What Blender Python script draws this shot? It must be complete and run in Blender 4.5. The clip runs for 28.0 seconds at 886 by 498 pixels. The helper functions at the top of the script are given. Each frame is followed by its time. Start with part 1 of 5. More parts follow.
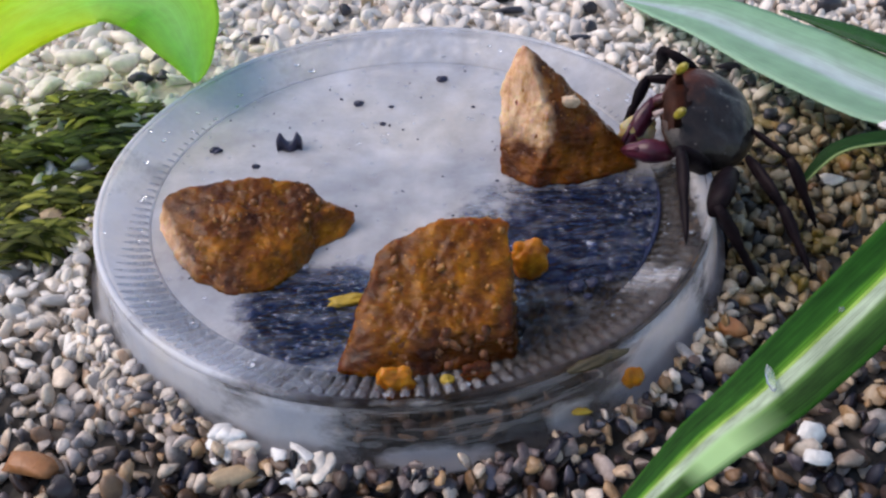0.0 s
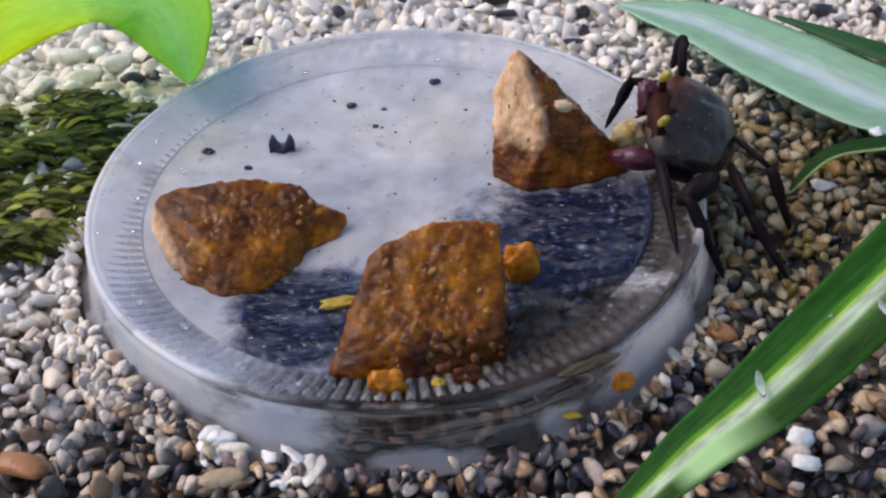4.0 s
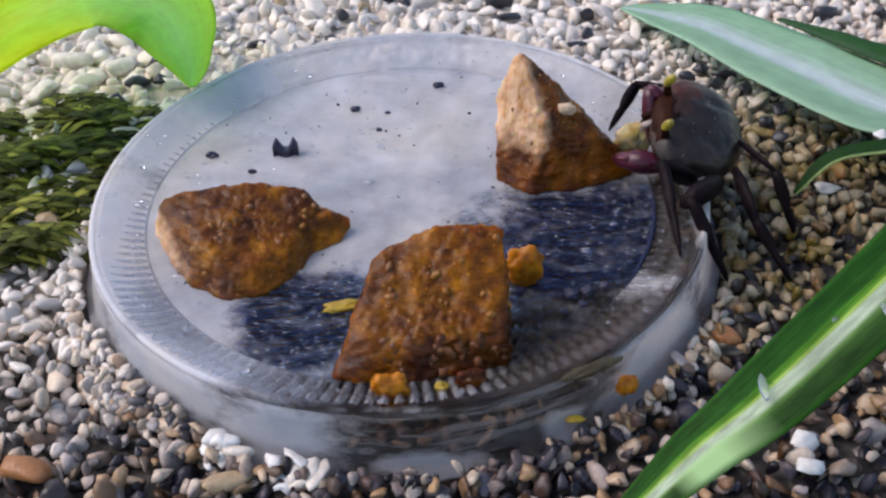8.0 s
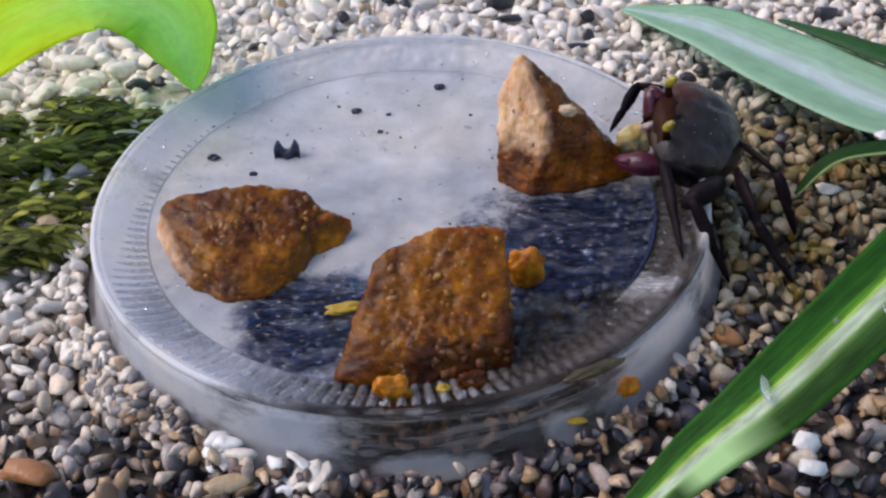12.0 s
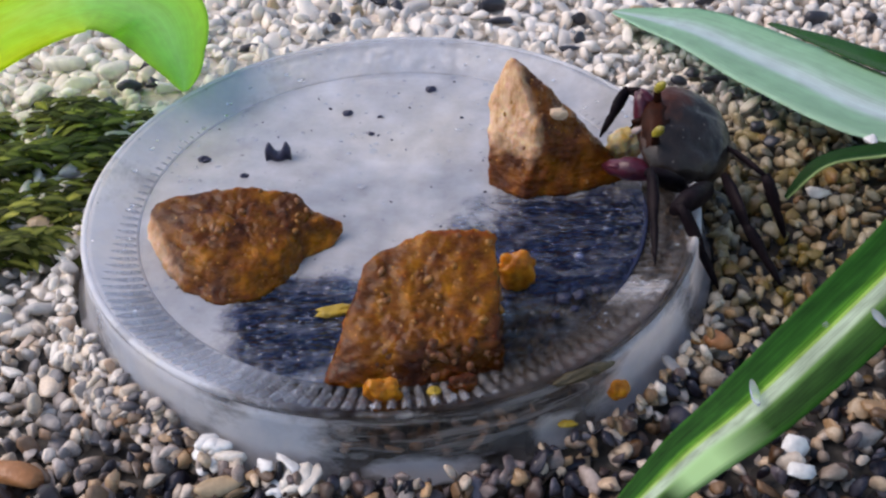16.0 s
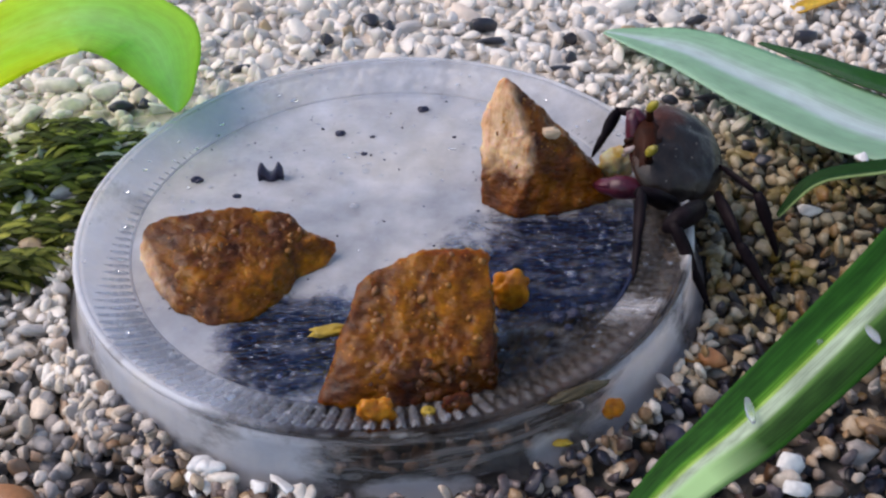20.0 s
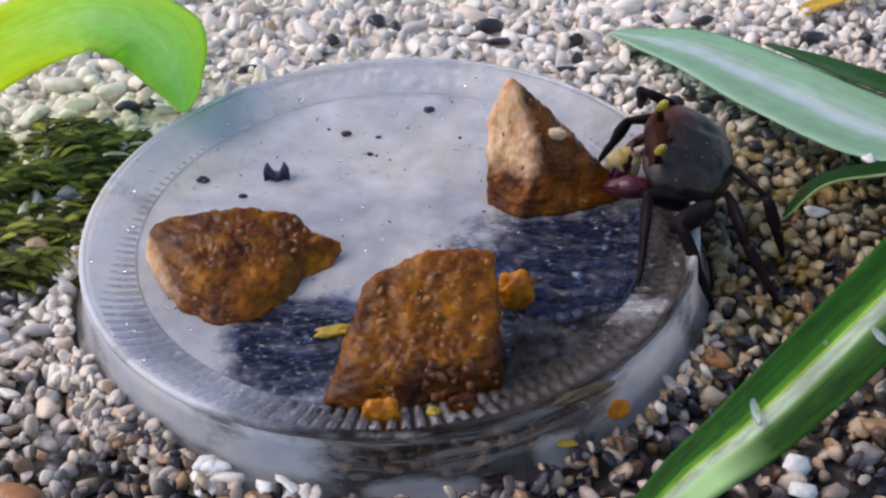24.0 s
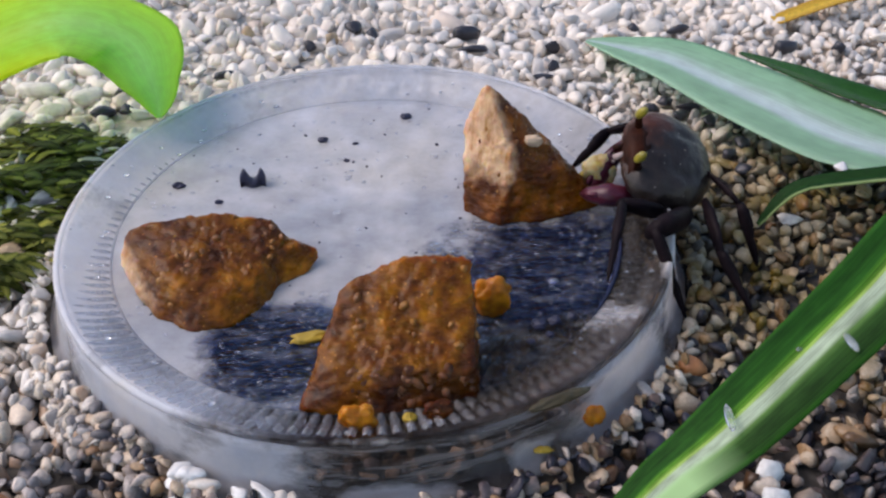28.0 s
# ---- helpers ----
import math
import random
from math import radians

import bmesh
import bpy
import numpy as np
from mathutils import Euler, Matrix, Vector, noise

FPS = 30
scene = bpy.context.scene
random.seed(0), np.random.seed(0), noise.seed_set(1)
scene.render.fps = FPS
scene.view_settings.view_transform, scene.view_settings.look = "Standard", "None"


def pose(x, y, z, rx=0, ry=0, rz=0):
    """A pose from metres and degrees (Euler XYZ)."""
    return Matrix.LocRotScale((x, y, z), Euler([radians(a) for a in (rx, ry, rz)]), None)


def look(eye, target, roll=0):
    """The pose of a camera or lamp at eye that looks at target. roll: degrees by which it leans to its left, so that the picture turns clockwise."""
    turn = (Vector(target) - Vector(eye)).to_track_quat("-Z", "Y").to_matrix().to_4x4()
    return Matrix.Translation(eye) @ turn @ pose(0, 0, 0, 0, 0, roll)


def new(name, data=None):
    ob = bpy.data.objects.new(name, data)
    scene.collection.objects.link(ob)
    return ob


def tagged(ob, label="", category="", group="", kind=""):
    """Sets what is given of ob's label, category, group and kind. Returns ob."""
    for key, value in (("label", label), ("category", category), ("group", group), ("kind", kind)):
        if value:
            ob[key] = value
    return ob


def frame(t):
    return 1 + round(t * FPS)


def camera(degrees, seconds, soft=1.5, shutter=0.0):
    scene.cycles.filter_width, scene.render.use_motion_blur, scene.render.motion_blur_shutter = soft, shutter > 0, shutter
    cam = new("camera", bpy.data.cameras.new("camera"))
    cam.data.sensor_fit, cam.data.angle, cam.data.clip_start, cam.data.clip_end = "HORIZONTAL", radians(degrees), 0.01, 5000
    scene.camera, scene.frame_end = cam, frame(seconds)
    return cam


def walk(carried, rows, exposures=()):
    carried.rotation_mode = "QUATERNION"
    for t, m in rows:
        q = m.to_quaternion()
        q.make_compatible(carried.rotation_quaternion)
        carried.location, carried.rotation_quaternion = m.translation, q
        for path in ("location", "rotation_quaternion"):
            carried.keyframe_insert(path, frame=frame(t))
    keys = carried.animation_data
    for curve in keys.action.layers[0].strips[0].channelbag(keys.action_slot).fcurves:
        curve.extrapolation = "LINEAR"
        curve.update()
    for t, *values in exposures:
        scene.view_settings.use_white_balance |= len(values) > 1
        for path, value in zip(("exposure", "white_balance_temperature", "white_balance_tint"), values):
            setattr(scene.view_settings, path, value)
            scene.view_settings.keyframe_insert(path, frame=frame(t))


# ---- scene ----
cam = camera(45, 28.0, soft=2.4)
walk(cam, [
    (0.0, pose(0.00652, -0.14291, 0.11449, 49.909, 2.474, -1.812)),
    (0.5, pose(0.00629, -0.14297, 0.11430, 49.896, 2.327, -1.857)),
    (1.0, pose(0.00640, -0.14293, 0.11440, 49.923, 2.255, -1.950)),
    (1.5, pose(0.00611, -0.14321, 0.11435, 49.915, 2.256, -2.009)),
    (2.0, pose(0.00647, -0.14297, 0.11445, 49.906, 2.264, -1.846)),
    (2.5, pose(0.00647, -0.14282, 0.11461, 49.908, 2.131, -1.772)),
    (3.0, pose(0.00635, -0.14305, 0.11450, 49.838, 2.041, -1.914)),
    (3.5, pose(0.00632, -0.14292, 0.11479, 49.861, 1.882, -1.934)),
    (5.5, pose(0.00680, -0.14273, 0.11514, 50.071, 1.820, -1.907)),
    (6.0, pose(0.00668, -0.14273, 0.11514, 49.952, 1.837, -1.979)),
    (6.5, pose(0.00683, -0.14281, 0.11492, 49.963, 2.060, -1.712)),
    (7.0, pose(0.00644, -0.14283, 0.11518, 49.861, 2.037, -1.761)),
    (7.5, pose(0.00661, -0.14283, 0.11494, 50.021, 1.949, -1.904)),
    (8.0, pose(0.00670, -0.14276, 0.11506, 50.069, 2.071, -1.733)),
    (8.5, pose(0.00677, -0.14270, 0.11516, 50.043, 2.066, -1.673)),
    (9.0, pose(0.00634, -0.14300, 0.11505, 49.988, 2.020, -1.760)),
    (9.5, pose(0.00635, -0.14285, 0.11507, 49.956, 2.163, -1.693)),
    (10.0, pose(0.00655, -0.14280, 0.11502, 50.206, 2.172, -1.707)),
    (10.5, pose(0.00669, -0.14264, 0.11517, 50.044, 2.118, -1.789)),
    (11.0, pose(0.00662, -0.14270, 0.11534, 50.000, 2.115, -1.741)),
    (11.5, pose(0.00648, -0.14271, 0.11525, 50.091, 2.115, -1.857)),
    (12.0, pose(0.00663, -0.14273, 0.11519, 50.130, 2.211, -1.778)),
    (12.5, pose(0.00672, -0.14266, 0.11545, 50.173, 1.989, -1.990)),
    (14.5, pose(0.00677, -0.14271, 0.11570, 49.979, 1.882, -2.175)),
    (15.0, pose(0.00642, -0.14279, 0.11581, 50.008, 1.703, -2.163)),
    (15.5, pose(0.00672, -0.14273, 0.11529, 50.293, 1.923, -2.065)),
    (16.0, pose(0.00675, -0.14264, 0.11563, 50.130, 1.809, -2.037)),
    (16.5, pose(0.00669, -0.14277, 0.11542, 50.434, 1.726, -2.104)),
    (17.0, pose(0.00667, -0.14288, 0.11546, 50.579, 1.736, -2.249)),
    (17.5, pose(0.00666, -0.14266, 0.11587, 50.441, 1.762, -2.202)),
    (18.0, pose(0.00683, -0.14258, 0.11539, 50.710, 1.782, -2.310)),
    (18.5, pose(0.00668, -0.14252, 0.11576, 51.005, 1.697, -2.418)),
    (19.0, pose(0.00654, -0.14279, 0.11540, 51.277, 1.539, -2.543)),
    (19.5, pose(0.00646, -0.14266, 0.11532, 51.244, 1.827, -2.401)),
    (20.0, pose(0.00648, -0.14266, 0.11536, 51.228, 1.729, -2.552)),
    (20.5, pose(0.00651, -0.14278, 0.11495, 51.368, 1.907, -2.402)),
    (21.0, pose(0.00611, -0.14284, 0.11524, 51.324, 1.604, -2.531)),
    (21.5, pose(0.00659, -0.14250, 0.11557, 51.259, 1.735, -2.262)),
    (23.5, pose(0.00639, -0.14255, 0.11582, 51.202, 1.814, -2.427)),
    (24.0, pose(0.00640, -0.14266, 0.11533, 51.272, 1.799, -2.254)),
    (24.5, pose(0.00640, -0.14267, 0.11540, 51.465, 1.541, -2.414)),
    (25.0, pose(0.00649, -0.14262, 0.11555, 51.363, 1.602, -2.530)),
    (25.5, pose(0.00644, -0.14270, 0.11519, 51.425, 1.529, -2.746)),
    (26.0, pose(0.00670, -0.14294, 0.11536, 51.377, 1.412, -2.779)),
    (26.5, pose(0.00643, -0.14270, 0.11559, 51.196, 1.278, -2.859)),
    (27.0, pose(0.00659, -0.14275, 0.11570, 51.321, 1.182, -2.866)),
    (27.5, pose(0.00634, -0.14287, 0.11544, 51.481, 1.216, -2.895)),
    (28.0, pose(0.00651, -0.14291, 0.11544, 51.618, 0.954, -3.144)),],
    exposures=[(0.0, 0.45, 6900, 12), (12.0, 0.43, 6900, 12), (28.0, 0.38, 6900, 12)])

# ---- light ----
SUN_EL, SUN_AZ = 48.0, 84.0          # bright window light from one side
world = bpy.data.worlds.new("world")
scene.world = world
world.use_nodes = True
wn, wl = world.node_tree.nodes, world.node_tree.links
sky = wn.new("ShaderNodeTexSky")
sky.sky_type, sky.sun_disc = "NISHITA", False
sky.sun_elevation, sky.sun_rotation = radians(SUN_EL), radians(-SUN_AZ)
sky.altitude, sky.air_density, sky.dust_density = 0.0, 1.0, 0.6
wn["Background"].inputs["Strength"].default_value = 0.16
wl.new(sky.outputs["Color"], wn["Background"].inputs["Color"])
sun = new("sun", bpy.data.lights.new("sun", "SUN"))
sun.data.energy, sun.data.angle, sun.data.color = 2.0, radians(45), (1.0, 0.87, 0.82)
sun.matrix_world = look((-math.sin(radians(SUN_AZ)) * math.cos(radians(SUN_EL)), math.cos(radians(SUN_AZ)) * math.cos(radians(SUN_EL)), math.sin(radians(SUN_EL))), (0, 0, 0))

MM = 0.001


# ---- material helpers ----
def shader(name):
    m = bpy.data.materials.new(name)
    m.use_nodes = True
    nt = m.node_tree
    return m, nt.nodes, nt.links, nt.nodes["Principled BSDF"]


def put(b, **kw):
    for k, v in kw.items():
        b.inputs[k.replace("_", " ")].default_value = v


def tex(n, l, kind, scale, coord, detail=4.0, rough=0.55, stretch=(1, 1, 1)):
    mp = n.new("ShaderNodeMapping")
    mp.inputs["Scale"].default_value = stretch
    l.new(coord, mp.inputs["Vector"])
    if kind == "noise":
        t = n.new("ShaderNodeTexNoise")
        t.inputs["Detail"].default_value, t.inputs["Roughness"].default_value = detail, rough
    else:
        t = n.new("ShaderNodeTexVoronoi")
    t.inputs["Scale"].default_value = scale
    l.new(mp.outputs["Vector"], t.inputs["Vector"])
    return t.outputs["Fac"] if kind == "noise" else t.outputs["Distance"]


def ramp(n, l, fac, stops, smooth=True):
    r = n.new("ShaderNodeValToRGB")
    r.color_ramp.interpolation = "LINEAR" if smooth else "CONSTANT"
    el = r.color_ramp.elements
    while len(el) < len(stops):
        el.new(0.5)
    for e, (p, c) in zip(el, stops):
        e.position, e.color = p, (*c, 1)
    l.new(fac, r.inputs["Fac"])
    return r.outputs["Color"]


def mix(n, l, fac, a, b, mode="MIX"):
    m = n.new("ShaderNodeMix")
    m.data_type, m.blend_type = "RGBA", mode
    for sock, v in ((m.inputs[0], fac), (m.inputs[6], a), (m.inputs[7], b)):
        if isinstance(v, bpy.types.NodeSocket):
            l.new(v, sock)
        elif isinstance(v, (int, float)):
            sock.default_value = v
        else:
            sock.default_value = (*v, 1)
    return m.outputs[2]


def bump(n, l, height, strength, dist, below=None):
    b = n.new("ShaderNodeBump")
    b.inputs["Strength"].default_value, b.inputs["Distance"].default_value = strength, dist
    l.new(height, b.inputs["Height"])
    if below is not None:
        l.new(below, b.inputs["Normal"])
    return b.outputs["Normal"]


def maths(n, l, op, a, b=0.0, clamp=False):
    m = n.new("ShaderNodeMath")
    m.operation, m.use_clamp = op, clamp
    for sock, v in zip(m.inputs, (a, b)):
        if isinstance(v, bpy.types.NodeSocket):
            l.new(v, sock)
        else:
            sock.default_value = v
    return m.outputs[0]


def coords(n, kind="Object"):
    return n.new("ShaderNodeTexCoord").outputs[kind]


G = lambda v: (v, v, v)


# ---- materials ----
PALETTE = [(0.0, (0.64, 0.53, 0.39)), (0.14, (0.78, 0.71, 0.62)), (0.28, (0.46, 0.31, 0.17)), (0.37, (0.69, 0.61, 0.51)),
           (0.48, (0.31, 0.19, 0.09)), (0.55, (0.72, 0.57, 0.41)), (0.65, (0.16, 0.11, 0.09)), (0.69, (0.52, 0.48, 0.45)),
           (0.73, (0.03, 0.03, 0.05)), (0.90, (0.40, 0.19, 0.05)), (0.94, (0.06, 0.05, 0.055))]


# darker copy of the gravel colours, for wet and shade under the dish
SHADED_WET = [(0.0, (0.20, 0.13, 0.06)), (0.22, (0.12, 0.075, 0.035)), (0.40, (0.30, 0.20, 0.10)), (0.62, (0.04, 0.032, 0.03)), (0.72, (0.22, 0.16, 0.10)), (0.88, (0.42, 0.34, 0.25))]


def stone_material(name, source, palette=PALETTE):
    m, n, l, b = shader(name)
    co = coords(n)
    if source == "object":
        rnd = n.new("ShaderNodeObjectInfo").outputs["Random"]
    else:
        rnd = n.new("ShaderNodeNewGeometry").outputs["Random Per Island"]
    base = ramp(n, l, rnd, palette, smooth=False)
    shift = n.new("ShaderNodeVectorMath")
    shift.operation = "SCALE"
    shift.inputs[0].default_value = (3.1, 1.7, 2.3)
    l.new(rnd, shift.inputs["Scale"])
    add = n.new("ShaderNodeVectorMath")
    l.new(co, add.inputs[0])
    l.new(shift.outputs[0], add.inputs[1])
    v = add.outputs[0]
    g1 = tex(n, l, "noise", 420, v, 5)
    g2 = tex(n, l, "noise", 2600, v, 3)
    col = mix(n, l, 0.75, base, ramp(n, l, g1, [(0.25, G(0.55)), (0.75, G(1.3))]), "MULTIPLY")
    col = mix(n, l, 0.45, col, ramp(n, l, g2, [(0.3, G(0.5)), (0.7, G(1.3))]), "MULTIPLY")
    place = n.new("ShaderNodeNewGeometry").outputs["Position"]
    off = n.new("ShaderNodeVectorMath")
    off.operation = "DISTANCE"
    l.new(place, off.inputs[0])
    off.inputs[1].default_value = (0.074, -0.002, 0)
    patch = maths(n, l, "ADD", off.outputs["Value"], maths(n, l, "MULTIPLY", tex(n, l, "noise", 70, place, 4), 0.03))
    # ochre stain, with the leaves' shade painted into the same zone
    shade_ochre = ramp(n, l, patch, [(0.040, G(0.85)), (0.062, G(0.0))])
    sep = n.new("ShaderNodeSeparateXYZ")
    l.new(place, sep.inputs[0])
    slope = maths(n, l, "SUBTRACT", sep.outputs["Y"], maths(n, l, "MULTIPLY", sep.outputs["X"], 0.45))
    slope = maths(n, l, "ADD", slope, maths(n, l, "MULTIPLY", maths(n, l, "SUBTRACT", tex(n, l, "noise", 60, place, 4), 0.5), 0.05))
    # back and left stones painted paler to stand for the glare there
    dry = ramp(n, l, maths(n, l, "ADD", slope, 0.5), [(0.465, G(0.0)), (0.52, G(0.85))])
    col = mix(n, l, dry, col, mix(n, l, 0.68, col, (0.92, 0.87, 0.80)))
    low = maths(n, l, "ADD", sep.outputs["Y"], maths(n, l, "MULTIPLY", sep.outputs["X"], -0.03))
    low = maths(n, l, "ADD", low, maths(n, l, "MULTIPLY", maths(n, l, "SUBTRACT", tex(n, l, "noise", 60, place, 4), 0.5), 0.03))
    dusky = ramp(n, l, maths(n, l, "ADD", low, 0.5), [(0.450, G(1.0)), (0.472, G(0.0))])
    front_tones = ramp(n, l, maths(n, l, "FRACT", maths(n, l, "MULTIPLY", rnd, 7.13)), [(0.0, (0.80, 0.74, 0.70)), (0.42, (0.16, 0.155, 0.22)), (0.68, (0.55, 0.50, 0.52)), (0.84, (0.28, 0.24, 0.26))], smooth=False)
    col = mix(n, l, dusky, col, mix(n, l, 1.0, col, front_tones, "MULTIPLY"))   # towards the front, stones are darkened by random amounts
    col = mix(n, l, shade_ochre, col, mix(n, l, 1.0, col, (0.38, 0.33, 0.20), "MULTIPLY"))
    slime = mix(n, l, 1.0, shade_ochre, ramp(n, l, tex(n, l, "noise", 130, place, 5), [(0.50, G(0.0)), (0.60, G(0.8))]), "MULTIPLY")
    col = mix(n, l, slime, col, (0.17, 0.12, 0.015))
    l.new(col, b.inputs["Base Color"])
    l.new(ramp(n, l, g1, [(0.3, G(0.28)), (0.7, G(0.6))]), b.inputs["Roughness"])
    l.new(bump(n, l, g2, 0.35, 0.0003, bump(n, l, g1, 0.4, 0.0006)), b.inputs["Normal"])
    return m


def plain_stone(name, colour, rough=0.45):
    m, n, l, b = shader(name)
    co = coords(n)
    g1, g2 = tex(n, l, "noise", 500, co, 5), tex(n, l, "noise", 2600, co, 3)
    col = mix(n, l, 0.8, colour, ramp(n, l, g1, [(0.25, G(0.6)), (0.75, G(1.25))]), "MULTIPLY")
    l.new(col, b.inputs["Base Color"])
    put(b, Roughness=rough)
    l.new(bump(n, l, g2, 0.35, 0.0003, bump(n, l, g1, 0.4, 0.0006)), b.inputs["Normal"])
    return m


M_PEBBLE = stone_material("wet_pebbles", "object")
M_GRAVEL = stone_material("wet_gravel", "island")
M_SHADED_WET = stone_material("soaked_gravel", "island", SHADED_WET)
M_ORANGE = plain_stone("orange_stone", (0.38, 0.16, 0.06))
M_WHITE = plain_stone("white_stone", (0.78, 0.77, 0.75))
M_CREAM = plain_stone("cream_stone", (0.74, 0.68, 0.60))
M_BLACK = plain_stone("dark_slate", (0.035, 0.035, 0.045), 0.35)
M_TAN = plain_stone("tan_stone", (0.45, 0.33, 0.2))


def ground_material():
    m, n, l, b = shader("dark_sand")
    co = coords(n)
    g = tex(n, l, "noise", 260, co, 6)
    cells = tex(n, l, "voronoi", 330, co)
    far = n.new("ShaderNodeVectorMath")
    far.operation = "LENGTH"
    l.new(co, far.inputs[0])
    vor = n.new("ShaderNodeTexVoronoi")
    vor.inputs["Scale"].default_value = 260
    l.new(co, vor.inputs["Vector"])
    sep = n.new("ShaderNodeSeparateColor")
    l.new(vor.outputs["Color"], sep.inputs[0])
    pebbled = mix(n, l, ramp(n, l, cells, [(0.35, G(0.0)), (0.6, G(0.9))]), ramp(n, l, sep.outputs[0], PALETTE, smooth=False), (0.03, 0.025, 0.02))
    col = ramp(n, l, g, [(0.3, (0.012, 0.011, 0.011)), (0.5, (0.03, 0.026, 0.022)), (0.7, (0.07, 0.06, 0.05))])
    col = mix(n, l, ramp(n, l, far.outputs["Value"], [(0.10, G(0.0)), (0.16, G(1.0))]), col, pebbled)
    xyz = n.new("ShaderNodeSeparateXYZ")
    l.new(co, xyz.inputs[0])
    slope = maths(n, l, "SUBTRACT", xyz.outputs["Y"], maths(n, l, "MULTIPLY", xyz.outputs["X"], 0.45))
    # ground behind the dish painted pale to stand for washed-out glare
    back_glare = ramp(n, l, maths(n, l, "ADD", slope, 0.5), [(0.50, G(0.0)), (0.56, G(0.85))])
    back_glare = mix(n, l, 1.0, back_glare, ramp(n, l, far.outputs["Value"], [(0.25, G(1.0)), (0.5, G(0.0))]), "MULTIPLY")
    col = mix(n, l, back_glare, col, ramp(n, l, g, [(0.3, (0.42, 0.38, 0.32)), (0.7, (0.74, 0.69, 0.61))]))
    l.new(col, b.inputs["Base Color"])
    put(b, Roughness=0.7)
    l.new(bump(n, l, cells, 0.8, 0.002), b.inputs["Normal"])
    return m


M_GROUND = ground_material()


# (x, y, z, radius x, y, z) in mm: where the plastic is wet, haze-free and darkened for the food's shade
TALL = 60
WET_SHADE = [(31, -15, 7, 25, 20, TALL), (-13, -29, 7, 14, 13, TALL), (10, -43.5, 7, 30, 8, TALL)]
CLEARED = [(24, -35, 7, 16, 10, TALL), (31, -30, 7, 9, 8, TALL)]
WET_SHADE_WALL = [(46, -14, 9, 13, 25, TALL), (30, -36, 9, 22, 14, TALL), (8, -44, 9, 36, 9, TALL)]
WET_RIB = [(47, -14, 9, 13, 25, TALL), (27, -38, 9, 23, 15, TALL)]
WET_SHADE_SKIRT = [(5, -52, 3, 17, 8, TALL), (20, -48, 7, 12, 8, 6)]
# and where white haze clouds skirt and rim, painted for bright reflections and lit patches
HAZE_GLARE_SKIRT = [(-52, -8, 5, 16, 34, TALL), (-37, -37, 7, 21, 18, 10), (-18, -49, 3, 13.5, 10, 10), (37, -34, 3.5, 16, 15, 11), (49, -13, 5, 9, 17, 11), (4, -52, 1.0, 10, 6, 3.0), (22, -47.5, 2.5, 5, 5, 3.5)]
HAZE_GLARE_RIM = [(-48, -14, 9, 18, 36, TALL), (-30, -38, 9, 15, 10, TALL), (-38, 28, 10, 28, 28, TALL), (50.5, -11, 11, 6, 25, 4)]


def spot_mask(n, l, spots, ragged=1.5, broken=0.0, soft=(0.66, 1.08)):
    """1 inside the ragged spots, 0 outside."""
    place = n.new("ShaderNodeNewGeometry").outputs["Position"]
    edge = maths(n, l, "MULTIPLY", maths(n, l, "SUBTRACT", tex(n, l, "noise", 110, place, 6, 0.65, (1, 1, 2.2)), 0.5), ragged)
    best = None
    for x, y, z, rx, ry, rz in spots:
        mp = n.new("ShaderNodeMapping")
        mp.inputs["Location"].default_value = (-x / rx, -y / ry, -z / rz)
        mp.inputs["Scale"].default_value = (1000 / rx, 1000 / ry, 1000 / rz)
        l.new(place, mp.inputs["Vector"])
        ln = n.new("ShaderNodeVectorMath")
        ln.operation = "LENGTH"
        l.new(mp.outputs[0], ln.inputs[0])
        best = ln.outputs["Value"] if best is None else maths(n, l, "MINIMUM", best, ln.outputs["Value"])
    if broken:
        dabs = tex(n, l, "noise", 260, place, 5, 0.65, (0.4, 0.4, 2.4))
        edge = maths(n, l, "ADD", edge, maths(n, l, "MULTIPLY", maths(n, l, "SUBTRACT", dabs, 0.5, True), broken))
    return ramp(n, l, maths(n, l, "ADD", best, edge), [(soft[0], G(1.0)), (soft[1], G(0.0))])


